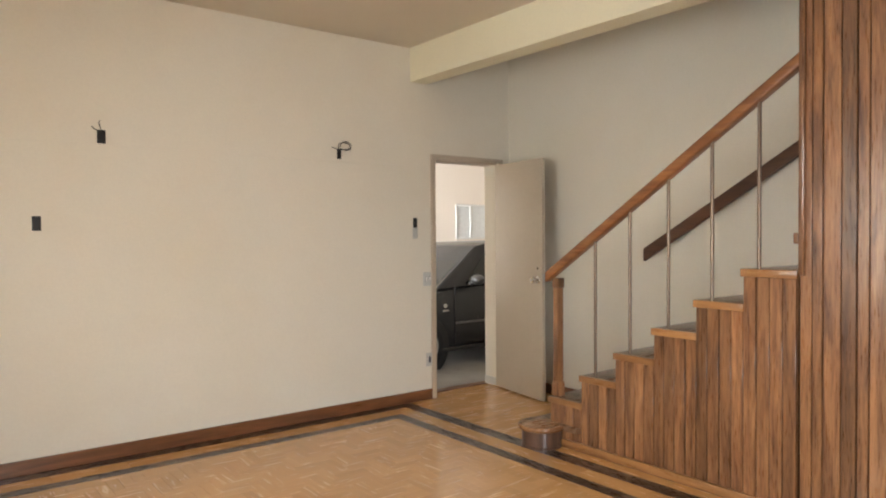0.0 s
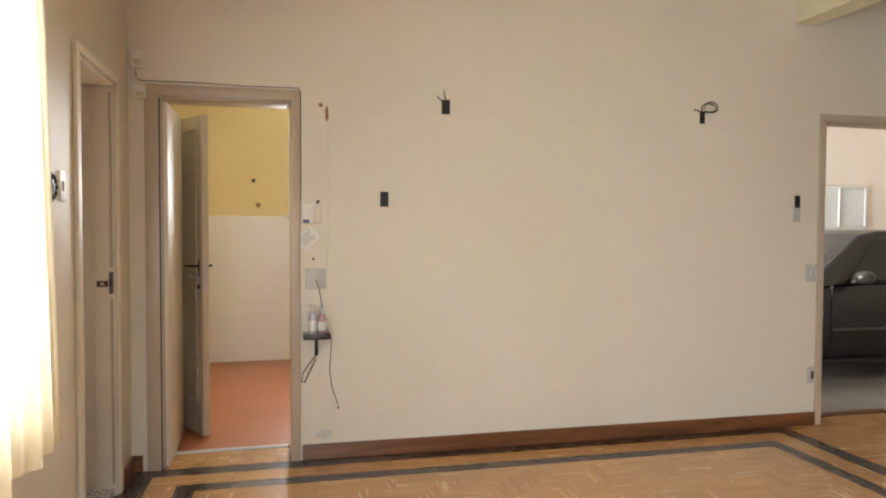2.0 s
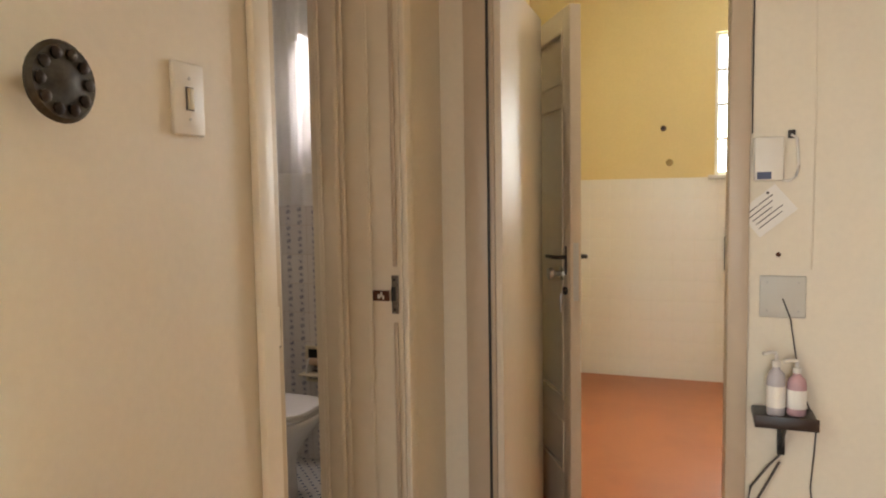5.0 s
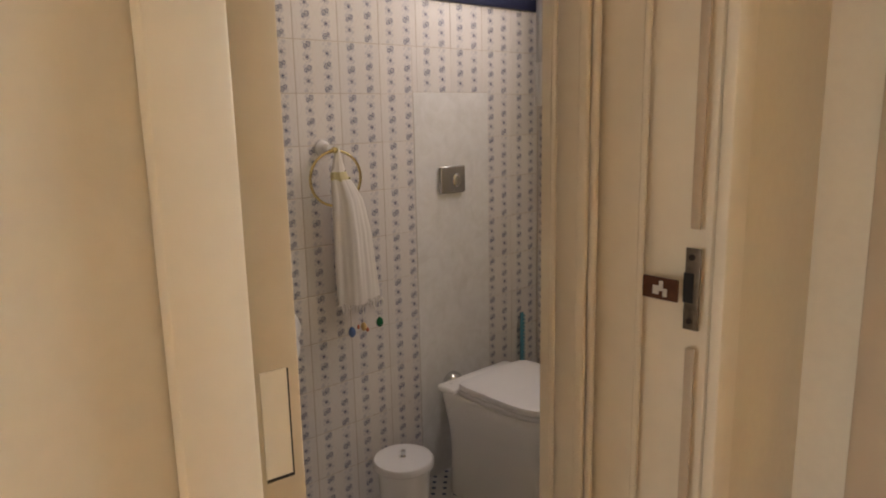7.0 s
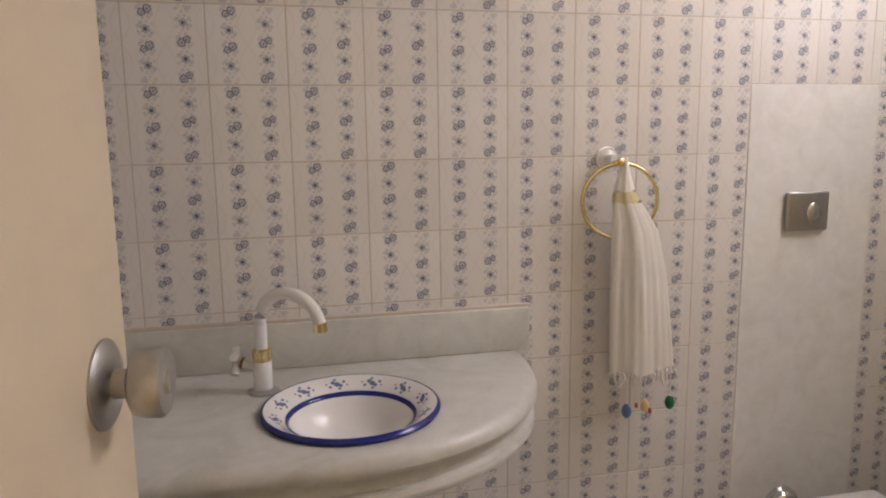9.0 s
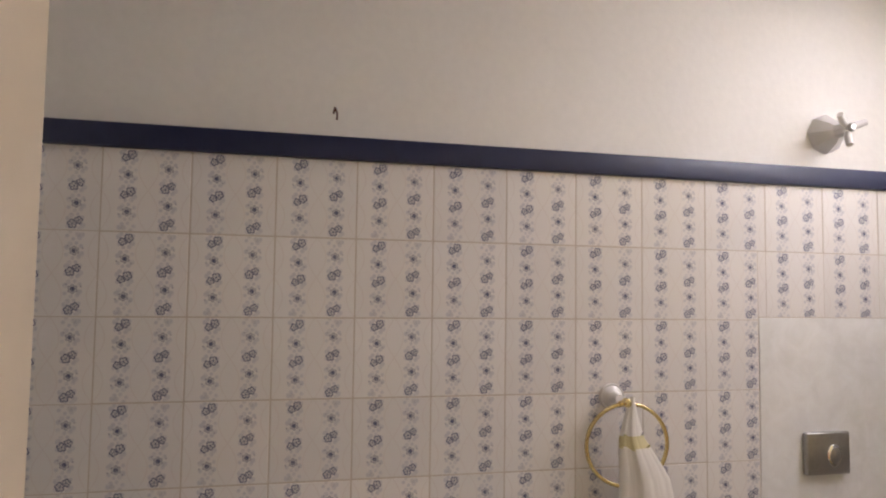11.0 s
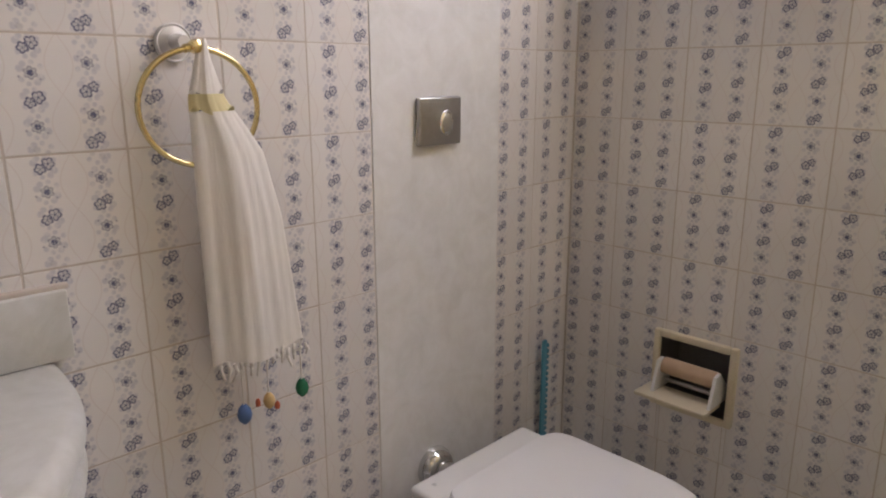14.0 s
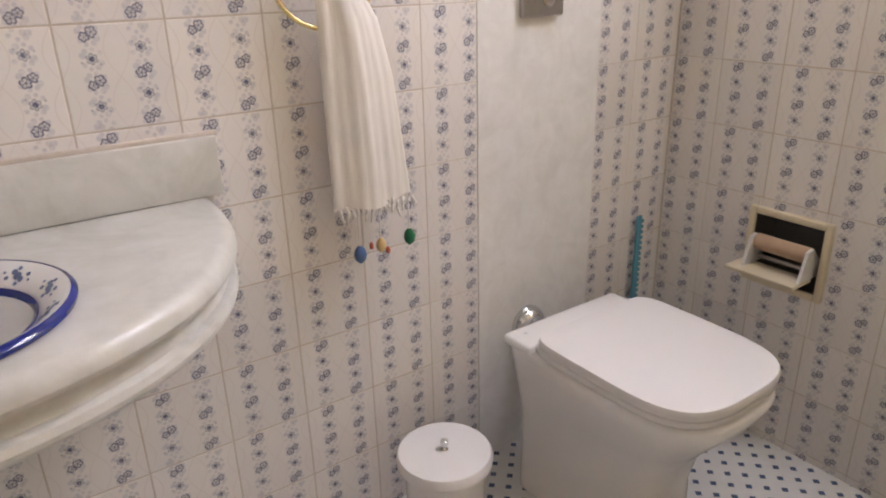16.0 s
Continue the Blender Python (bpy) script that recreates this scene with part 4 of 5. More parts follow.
# blue stick in the corner
stick = thing("plastic_strip", "long light blue toothed plastic strip leaning in the corner", "plastic strip", (BW + 0.02, 5.93, FB))
sb = boxed(-0.003, 0.003, -0.008, 0.008, 0.0, 0.525, bevel=0.001)
for i in range(34):
    box(sb, -0.003, 0.003, 0.010, 0.016, 0.01 + i * 0.015, 0.018 + i * 0.015)
part("strip", sb, BLUESTICK, stick)

# ---- wash stand ----
AX, AY, CY = 0.472, 0.475, 4.40


def counter_line(off, n=26):
    pts = [(BW + 0.001, 3.705), (BW + AX + off, 3.705)]
    for i in range(n + 1):
        th = 1.5707963 * i / n
        pts.append((BW + (AX + off) * math.cos(th) ** (2 / 2.35), CY + (AY + off) * math.sin(th) ** (2 / 2.35)))
    pts[-1] = (BW + 0.001, pts[-1][1])
    return pts


def holed_slab(offsets, hole):
    """A slab whose edge follows (offset, height) pairs, with a round well for the basin."""
    bm = bmesh.new()
    rings = [[bm.verts.new((x, y, z)) for x, y in counter_line(o)] for o, z in offsets]
    n = len(rings[0])
    for a, b in zip(rings, rings[1:]):
        for i in range(n):
            bm.faces.new((a[i], a[(i + 1) % n], b[(i + 1) % n], b[i]))
    wells = []
    for r in (rings[0], rings[-1]):
        z = r[0].co.z
        well = [bm.verts.new((BC[0] + hole * math.cos(6.28318531 * i / 40), BC[1] + hole * math.sin(6.28318531 * i / 40), z)) for i in range(40)]
        edges = [bm.edges.new((well[i], well[(i + 1) % 40])) for i in range(40)]
        edges += [bm.edges.get((r[i], r[(i + 1) % n])) for i in range(n)]
        bmesh.ops.triangle_fill(bm, edges=edges, use_beauty=True)
        wells.append(well)
    for i in range(40):
        bm.faces.new((wells[0][i], wells[0][(i + 1) % 40], wells[1][(i + 1) % 40], wells[1][i]))
    bmesh.ops.recalc_face_normals(bm, faces=bm.faces)
    return bm


BC = (-1.778, 4.484)
vanity = thing("vanity_top", "white marble washbasin counter with rounded end and upstand", "counter", (0, 0, 0))
part("slab", holed_slab([(-0.012, 0.786), (-0.004, 0.789), (0.0, 0.796), (0.0, 0.804), (-0.004, 0.813), (-0.011, 0.8185), (-0.020, 0.820)], 0.134), MARBLE, vanity, "", 30)
part("apron", holed_slab([(-0.015, 0.762), (-0.018, 0.774), (-0.015, 0.7855)], 0.134), MARBLE, vanity, "", 30)
part("lower_moulding", holed_slab([(-0.020, 0.735), (-0.010, 0.737), (-0.005, 0.743), (-0.004, 0.749), (-0.007, 0.757), (-0.016, 0.7615)], 0.134), MARBLE, vanity, "", 30)
part("upstand", boxed(BW + 0.0005, BW + 0.020, 3.705, 4.895, 0.8205, 0.915, bevel=0.003), MARBLE, vanity)
part("sealant", boxed(BW + 0.0005, BW + 0.012, 3.705, 4.90, 0.9145, 0.922, bevel=0.002), GROUT, vanity, "yellowed sealant line")
part("bracket", tube([(BW + 0.26, 4.70, 0.70), (BW + 0.26, 4.70, 0.736)], 0.010, 8), OLDBRASS, vanity)

basin = thing("washbasin", "round white ceramic basin with cobalt rings and flowers", "washbasin", (BC[0], BC[1], 0.8205))
R = 0.154
part("rim", lathe([(R - 0.006, 0.0), (R, 0.001), (R + 0.001, 0.006), (R - 0.002, 0.010), (R - 0.0055, 0.0112), (R - 0.006, 0.0)], 64, ends=False), BLUEGLAZE, basin, "dark cobalt outer edge")
bowl = part("bowl", lathe([(R - 0.0045, 0.0105), (R - 0.012, 0.0085), (0.1085, -0.0135), (0.1060, -0.018), (0.100, -0.030), (0.089, -0.050), (0.069, -0.068), (0.038, -0.078), (0.010, -0.0795), (0.010, -0.086), (0.05, -0.084), (0.096, -0.060), (0.112, -0.036), (0.119, -0.016), (0.130, -0.001), (R - 0.006, 0.001), (R - 0.0045, 0.0105)], 64, ends=False), CERAMIC, basin, "", 60)
part("inner_ring", lathe([(0.1130, -0.0108), (0.1126, -0.0092), (0.1085, -0.0119), (0.1068, -0.0150), (0.1066, -0.0170), (0.1130, -0.0108)], 64, ends=False), BLUEGLAZE, basin, "cobalt ring inside the rim")
part("waste", lathe([(0.018, -0.0797), (0.017, -0.0780), (0.006, -0.0775)], 20), CHROME, basin)
FLOWER = plain("blue_flower_glaze", (0.17, 0.20, 0.33), 0.2)
for k in range(12):
    th = 6.28318531 * k / 12 + 0.13
    fl = bmesh.new()
    for da, dr, r in ((0, 0, 0.006), (0.055, 0.004, 0.0042), (-0.055, -0.003, 0.0042), (0.105, -0.004, 0.0032), (-0.105, 0.004, 0.0032), (0.02, 0.009, 0.003), (-0.03, -0.009, 0.003), (0.15, 0.002, 0.002), (-0.15, -0.002, 0.002)):
        rr = 0.1290 + dr
        z = 0.0088 + (rr - (R - 0.012)) * 0.657
        m = Matrix.Translation((rr * math.cos(th + da), rr * math.sin(th + da), z)) @ Matrix.Rotation(th + da, 4, "Z") @ Matrix.Rotation(-math.atan(0.657), 4, "Y") @ Matrix.Diagonal((r, r, 0.0008, 1))
        bmesh.ops.create_cone(fl, cap_ends=True, segments=8, radius1=1, radius2=0.9, depth=1, matrix=m)
    part("painted_flower", fl, FLOWER, bowl)

tap = thing("tap", "white enamelled swan neck tap with brass rings", "tap", (-1.902, 4.333, 0.8205))
part("base_plate", lathe([(0.030, 0.0), (0.029, 0.003), (0.020, 0.007), (0.014, 0.008)], 28), STEEL, tap)
part("column", lathe([(0.0175, 0.006), (0.0175, 0.058), (0.0155, 0.062)], 28), CERAMIC, tap)
part("brass_ring", lathe([(0.0165, 0.060), (0.0185, 0.066), (0.0175, 0.074), (0.0195, 0.080), (0.0150, 0.084)], 28), BRASS, tap)
dx, dy = 0.61, 0.79
neck = [(0, 0, 0.080), (0, 0, 0.130)]
for i in range(15):
    th = radians(180 - 168 * i / 14)
    neck.append((dx * 0.067 * (1 + math.cos(th)), dy * 0.067 * (1 + math.cos(th)), 0.130 + 0.062 * math.sin(th)))
part("neck", tube(neck, 0.0115, 16), CERAMIC, tap)
e = neck[-1]
part("spout_tip", tube([(e[0], e[1], e[2] + 0.001), (e[0] + 0.001, e[1] + 0.001, e[2] - 0.014)], 0.0125, 16), BRASS, tap)
cx, cy = -0.012, -0.045
hb = part("handle_stem", tube([(0, 0, 0.045), (cx, cy, 0.058)], 0.009, 12), CERAMIC, tap)
part("handle_ring", tube([(cx * 0.75, cy * 0.75, 0.0545), (cx * 0.85, cy * 0.85, 0.056)], 0.0115, 14), OLDBRASS, hb)
for a in (35, 125, 215, 305):
    c, s = math.cos(radians(a)), math.sin(radians(a))
    part("handle_arm", tube([(cx, cy, 0.058), (cx + 0.026 * c, cy - 0.004, 0.058 + 0.026 * s)], [0.006, 0.0085], 10), CERAMIC, hb)

trap = thing("drain_trap", "polished brass bottle trap under the washbasin", "drain trap", (-1.85, 4.474, 0.44))
part("bottle", lathe([(0.016, 0.0), (0.026, 0.004), (0.030, 0.012), (0.030, 0.04), (0.027, 0.044), (0.029, 0.05), (0.029, 0.10), (0.022, 0.106)], 24), BRASS, trap)
part("down_pipe", tube([(0, 0, 0.10), (0, 0, 0.295)], 0.015, 16), BRASS, trap)
part("collar", lathe([(0.021, 0.15), (0.022, 0.158), (0.022, 0.172), (0.018, 0.178)], 20), CERAMIC, trap)
part("outlet", tube([(0, -0.01, 0.09), (-0.02, -0.035, 0.12), (-0.06, -0.05, 0.17), (-0.12, -0.055, 0.215), (BW + 1.85 + 0.002, -0.055, 0.22)], 0.015, 14), OLDBRASS, trap)
stopcock = thing("stop_valve", "small old brass stop valve under the counter", "valve", (BW + 0.002, 4.66, 0.66))
part("body", tube([(0, 0, 0), (0.10, 0, 0.0)], 0.009, 10), OLDBRASS, stopcock)
part("handle", tube([(0.085, -0.018, 0.014), (0.085, 0.018, 0.014)], 0.006, 8), OLDBRASS, stopcock)
hose = part("hose", tube([(0.09, 0, 0.005), (0.11, -0.02, 0.05), (0.12, -0.04, 0.075)], 0.005, 8), STEEL, stopcock)

# ---- towel ring ----
ring_t = thing("towel_ring", "brass towel ring on a white rose", "towel ring", (BW, 5.089, 1.143))
circ = [(0.045 + 0.012 * math.sin(th) * 0, 0.087 * math.sin(th), 0.080 * math.cos(th)) for th in [6.28318531 * i / 48 for i in range(48)]]
part("ring", tube(circ, 0.0042, 10, closed=True), BRASS, ring_t)
part("rose", lathe([(0.027, 0.0005), (0.027, 0.004), (0.025, 0.007), (0.023, 0.005), (0.019, 0.008), (0.012, 0.013), (0.009, 0.038)], 28, Matrix.Translation((0, -0.012, 0.088)) @ face_x), CERAMIC, ring_t, "white round rose")
part("knuckle", lathe([(0.003, -0.010), (0.0085, -0.007), (0.010, 0.0), (0.0085, 0.007), (0.003, 0.010)], 18, Matrix.Translation((0.047, -0.002, 0.082)) @ face_x), BRASS, ring_t)
for s_ in (-1, 1):
    part("collar", tube([(0.045, s_ * 0.009 - 0.001, 0.0805), (0.045, s_ * 0.016 - 0.001, 0.079)], 0.0062, 12), BRASS, ring_t)

towel = thing("hand_towel", "thin white fringed hand towel with hanging beads", "towel", (BW + 0.048, 5.094, 0.0))


def towel_mesh(z_lo, z_hi, n=72, m=26):
    bm = bmesh.new()
    rows = []
    for j in range(m + 1):
        z = z_hi + (z_lo - z_hi) * j / m
        f = (1.236 - z) / (1.236 - 0.760)
        near = np.interp(1.236 - z, (0, 0.03, 0.08, 0.26, 0.476), (-0.002, -0.010, -0.024, -0.024, -0.022))
        far = np.interp(1.236 - z, (0, 0.03, 0.08, 0.13, 0.16, 0.26, 0.476), (0.008, 0.014, 0.030, 0.066, 0.085, 0.110, 0.136))
        mid, half = (near + far) / 2, (far - near) / 2
        thick = 0.007 + 0.011 * min(1, f * 2.5)
        deep = 0.05 + 0.17 * min(1, f * 1.6)
        row = []
        for i in range(n):
            th = 6.28318531 * i / n
            u = math.cos(th)
            side = 1.0 if math.sin(th) > 0 else -0.6
            fold = 1 + 1.7 * deep * math.sin(5.2 * u + 0.6 + 1.3 * f * side + 1.1 * math.sin(2.3 * u + 2.2)) + 0.8 * deep * (0.5 - abs(math.sin(5.5 * u + 1.1 - 1.2 * f))) + 0.25 * deep * math.sin(23 * u + 4 * f)
            row.append(bm.verts.new((thick * math.sin(th) * fold, mid + half * u, z + 0.006 * math.sin(3 * th) * (j == m))))
        rows.append(row)
    for a, b in zip(rows, rows[1:]):
        for i in range(n):
            bm.faces.new((a[i], a[(i + 1) % n], b[(i + 1) % n], b[i]))
    bmesh.ops.recalc_face_normals(bm, faces=bm.faces)
    return bm


part("cloth_top", towel_mesh(1.162, 1.236, 96, 10), TOWEL, towel, "", 180)
part("band", towel_mesh(1.138, 1.162, 96, 3), TOWELBAND, towel, "pale yellow woven band", 180)
part("cloth", towel_mesh(0.760, 1.138, 96, 30), TOWEL, towel, "", 180)
fr = bmesh.new()
for i in range(15):
    yy = -0.016 + i * 0.0106
    zz = 0.763 + 0.004 * math.sin(i * 2.1)
    seg = tube([(0.012, yy, zz), (0.014, yy + 0.004 * math.sin(i), zz - 0.012), (0.010, yy + 0.006 * math.cos(i * 1.7), zz - 0.026 - 0.009 * math.sin(i * 1.3))], [0.0028, 0.0034, 0.0016], 6)
    me_ = bpy.data.meshes.new("fringe_piece")
    seg.to_mesh(me_)
    seg.free()
    fr.from_mesh(me_)
    bpy.data.meshes.remove(me_)
part("fringe", fr, TOWEL, towel, "knotted white fringe")
for nm, yy, zz, m_, r in (("blue_bead", 0.016, 0.672, BLUEBEAD, 0.012), ("yellow_bead", 0.060, 0.680, YELLOWBEAD, 0.010), ("green_bead", 0.122, 0.682, GREENBEAD, 0.0115)):
    cord = part("cord", tube([(0.012, yy, 0.762), (0.012, yy, zz + r)], 0.0013, 5), TOWEL, towel)
    part("bead", lathe([(r * 0.25, -r * 1.35), (r * 0.8, -r * 0.8), (r, 0.0), (r * 0.8, r * 0.8), (r * 0.3, r * 1.4)], 16, Matrix.Translation((0.012, yy, zz))), m_, cord, nm.replace("_", " ") + " on a cord")
part("bead_tip", lathe([(0.004, 0), (0.005, 0.006), (0.002, 0.012)], 10, Matrix.Translation((0.012, 0.074, 0.662))), REDBEAD, towel)
part("bead_tip", lathe([(0.004, 0), (0.004, 0.008), (0.002, 0.012)], 10, Matrix.Translation((0.012, 0.040, 0.678))), REDBEAD, towel)

# ---- living room curtain and window ----
lwin = thing("window_living", "white framed living room window behind a curtain", "window", (W - 0.16, 2.455, 0.85))
tagged(lwin, "", "", "", "structure")
fr = bmesh.new()
for a in ((-0.905, -0.865, 0, 1.4), (0.865, 0.905, 0, 1.4), (-0.865, 0.865, 0, 0.04), (-0.865, 0.865, 1.36, 1.4), (-0.02, 0.02, 0.04, 1.36)):
    box(fr, -0.02, 0.02, *a, 0.003)
part("window_frame", fr, FRAMEWHITE, lwin)
for y0 in (-0.865, 0.02):
    part("pane", boxed(-0.002, 0.002, y0, y0 + 0.845, 0.04, 1.36), GLASS, lwin).visible_shadow = False
lcurt = thing("curtain_living", "cream sheer curtain drawn aside, bright with daylight", "curtain", (0, 0, 0))
part("cloth", drape(2.64, 3.40, W + 0.10, 0.67, 2.47, 5, 0.024, 160, 16, 0.012, 2.0, "y", 0.10), SHEER, lcurt, "", 180)
part("rod", tube([(W + 0.10, 1.1, 2.475), (W + 0.10, 3.45, 2.475)], 0.011, 12), STEEL, lcurt)
for y in (1.2, 3.43):
    part("rod_bracket", tube([(W - 0.002, y, 2.475), (W + 0.10, y, 2.475)], 0.008, 8), STEEL, lcurt)
swin = thing("window_south", "wide white framed window facing the yard", "window", (0.35, -2.1, 0.25))
tagged(swin, "", "", "", "structure")
fr = bmesh.new()
for a in ((-0.97, -0.92, 0, 2.0), (0.92, 0.97, 0, 2.0), (-0.03, 0.03, 0.05, 1.95)):
    box(fr, a[0], a[1], -0.02, 0.02, a[2], a[3], 0.003)
box(fr, -0.92, 0.92, -0.02, 0.02, 0, 0.05)
box(fr, -0.92, 0.92, -0.02, 0.02, 1.95, 2.0)
part("window_frame", fr, FRAMEWHITE, swin)


# ---- living room fittings ----
def switch_plate(name, label, at, rz, w, h, material, rockers, rocker_mat=IVORY, holes=True):
    """A wall plate whose face looks along its own -y."""
    s = thing(name, label, "switch", at, rz)
    part("plate", boxed(-w / 2, w / 2, -0.009, -0.0005, -h / 2, h / 2, bevel=0.003, seg=3), material, s)
    for x, z, rw, rh in rockers:
        fr_ = part("rocker_frame", boxed(x - rw / 2 - 0.002, x + rw / 2 + 0.002, -0.0105, -0.0085, z - rh / 2 - 0.002, z + rh / 2 + 0.002), INK, s)
        part("rocker", boxed(x - rw / 2, x + rw / 2, -0.014, -0.010, z - rh / 2, z + rh / 2, bevel=0.0015), rocker_mat, fr_)
    if holes:
        for z in (h * 0.36, -h * 0.36):
            part("screw", lathe([(0.0032, 0.0), (0.003, 0.0012), (0.001, 0.0014)], 10, Matrix.Translation((0, -0.009, z * 0.78)) @ Matrix.Rotation(radians(90), 4, "X")), STEEL, s)
    return s


switch_plate("light_switch", "white single light switch beside the bathroom door", (W, 3.94, 1.532), 90, 0.074, 0.118, PLATEWHITE, [(0, 0, 0.014, 0.034)])
switch_plate("double_switch", "pale grey double switch beside the garage door", (3.728, N, 1.067), 0, 0.10, 0.12, PLATEGREY, [(-0.02, 0, 0.014, 0.04), (0.02, 0, 0.014, 0.04)], PLATEWHITE)
switch_plate("wall_socket", "pale grey wall socket beside the garage door", (3.741, N, 0.352), 0, 0.068, 0.118, PLATEGREY, [(0, 0, 0.02, 0.05)], INK)
switch_plate("telephone_plate", "square grey telephone outlet plate with a cable", (0.317, N, 1.072), 0, 0.118, 0.118, PLATEGREY, [], holes=False)
for nm in ((-0.04, 0.04), (0.04, 0.04), (-0.04, -0.04), (0.04, -0.04)):
    part("screw", lathe([(0.003, 0.0), (0.003, 0.0012), (0.001, 0.0014)], 8, Matrix.Translation((nm[0], -0.009, nm[1])) @ Matrix.Rotation(radians(90), 4, "X")), STEEL, bpy.data.objects["telephone_plate"])


def open_box(name, label, at, w, h, wires):
    """An uncovered wall box: dark recess with torn edge and loose wires."""
    s = thing(name, label, "electrical box", at)
    part("recess", boxed(-w / 2, w / 2, -0.004, -0.0005, -h / 2, h / 2, bevel=0.001), BLACK, s)
    for i in (-1, 1):
        part("metal_lug", boxed(i * w * 0.30 - 0.005, i * w * 0.30 + 0.005, -0.0062, -0.0045, -h * 0.30, h * 0.22), DARKMETAL, s)
    for pts in wires:
        part("wire", tube(pts, 0.0032, 6), BLACK, s)
    return s


open_box("open_wall_box", "open black electrical box with bent wires", (1.100, N, 2.110), 0.052, 0.088, [[(0, -0.004, 0.03), (-0.01, -0.03, 0.05), (-0.02, -0.035, 0.085), (-0.012, -0.03, 0.10)], [(-0.01, -0.004, 0.03), (-0.05, -0.035, 0.045), (-0.062, -0.03, 0.06)]])
loop = [(0.03 + 0.045 * math.cos(a) * 1.2, -0.03, 0.06 + 0.028 * math.sin(a)) for a in [radians(200 - 330 * i / 14) for i in range(15)]]
open_box("open_wall_box", "open black electrical box with looped wires", (2.852, N, 2.113), 0.038, 0.080, [[(0, -0.004, 0.02)] + loop, [(0, -0.004, 0.02)] + [(0.9 * x + 0.012, y - 0.012, 0.062 + (z - 0.06) * 1.25) for x, y, z in loop[::-1]], [(0, -0.004, 0.02), (-0.04, -0.035, 0.035), (-0.08, -0.03, 0.045)], [(0.005, -0.004, 0.03), (0.05, -0.04, 0.035), (0.09, -0.03, 0.04)]])
open_box("open_switch_box", "open black switch box without its cover", (0.724, N, 1.545), 0.050, 0.090, [])
bell = thing("intercom", "black push button above a small grey wall cover", "intercom", (3.593, N, 1.52))
part("button", boxed(-0.017, 0.017, -0.018, -0.0005, 0.0, 0.085, bevel=0.004), BLACK, bell)
part("cover", boxed(-0.024, 0.024, -0.012, -0.0005, -0.095, -0.002, bevel=0.003), PLATEGREY, bell)

phone = thing("intercom_box", "white wall intercom box with a small blue label", "intercom", (0.275, N, 1.457))
part("body", boxed(-0.037, 0.037, -0.030, -0.0005, -0.060, 0.060, bevel=0.004), PLATEWHITE, phone)
part("label", boxed(-0.030, 0.006, -0.0315, -0.0298, -0.056, -0.036), plain("blue_label", (0.10, 0.13, 0.24), 0.5), phone)
part("cord", tube([(0.055, -0.012, 0.065), (0.070, -0.012, 0.055), (0.076, -0.010, -0.02), (0.070, -0.012, -0.05), (0.052, -0.014, -0.062), (0.035, -0.014, -0.060)], 0.004, 8), PLATEWHITE, phone)
part("hook", boxed(0.048, 0.066, -0.014, -0.0005, 0.055, 0.078, bevel=0.003), DARKMETAL, phone)
card = thing("note_card", "white paper card pinned askew, with grey writing", "paper note", (0.275, N, 1.313))
rot = Matrix.Rotation(radians(-40), 4, "Y")
cb = boxed(-0.062, 0.062, -0.0045, -0.003, -0.046, 0.046)
cb.transform(rot)
part("sheet", cb, PAPER, card)
for i in range(5):
    ln = boxed(-0.048, 0.040 - 0.012 * (i % 3), -0.0052, -0.0044, 0.026 - i * 0.013, 0.0285 - i * 0.013)
    ln.transform(rot)
    part("written_line", ln, INK, card)
part("pin", lathe([(0.004, 0.0), (0.003, 0.004)], 8, Matrix.Translation((0, -0.0046, 0.05)) @ Matrix.Rotation(radians(90), 4, "X")), DARKMETAL, card)
nail2 = thing("wall_hole", "small rusty screw hole in the wall", "screw", (0.305, N, 1.19))
part("screw", lathe([(0.007, 0.0), (0.006, 0.002), (0.002, 0.003)], 10, Matrix.Rotation(radians(90), 4, "X")), RUST, nail2)

shelf = thing("wall_shelf", "small dark wooden bracket shelf", "shelf", (0.320, N, 0.745))
part("board", boxed(-0.078, 0.078, -0.135, -0.002, -0.012, 0.012, bevel=0.004), SHELFWOOD, shelf)
part("front_lip", boxed(-0.078, 0.078, -0.140, -0.134, -0.012, 0.022, bevel=0.002), SHELFWOOD, shelf)
part("bracket", boxed(-0.010, 0.010, -0.014, -0.002, -0.125, -0.012, bevel=0.002), BLACK, shelf)
part("bracket_arm", tube([(0, -0.11, -0.012), (0, -0.06, -0.05), (0, -0.010, -0.10)], 0.006, 8), BLACK, shelf)


def bottle(name, label, at, m, r, h, pump):
    b = thing(name, label, "bottle", at)
    part("body", lathe([(r * 0.9, 0.0), (r, 0.005), (r, h * 0.62), (r * 0.85, h * 0.74), (r * 0.4, h * 0.82), (r * 0.38, h * 0.88)], 24), m, b)
    part("label", lathe([(r * 1.01, h * 0.15), (r * 1.012, h * 0.16), (r * 1.012, h * 0.52), (r * 1.005, h * 0.53)], 24), PAPER, b)
    c = part("cap", lathe([(r * 0.45, h * 0.86), (r * 0.45, h * 0.96), (r * 0.2, h * 0.98), (r * 0.16, h * 1.10)], 16), PLATEWHITE, b)
    if pump:
        part("nozzle", tube([(0, 0, h * 1.10), (-0.012, -0.004, h * 1.12), (-0.034, -0.010, h * 1.09)], 0.005, 8), PLATEWHITE, c)
    return b


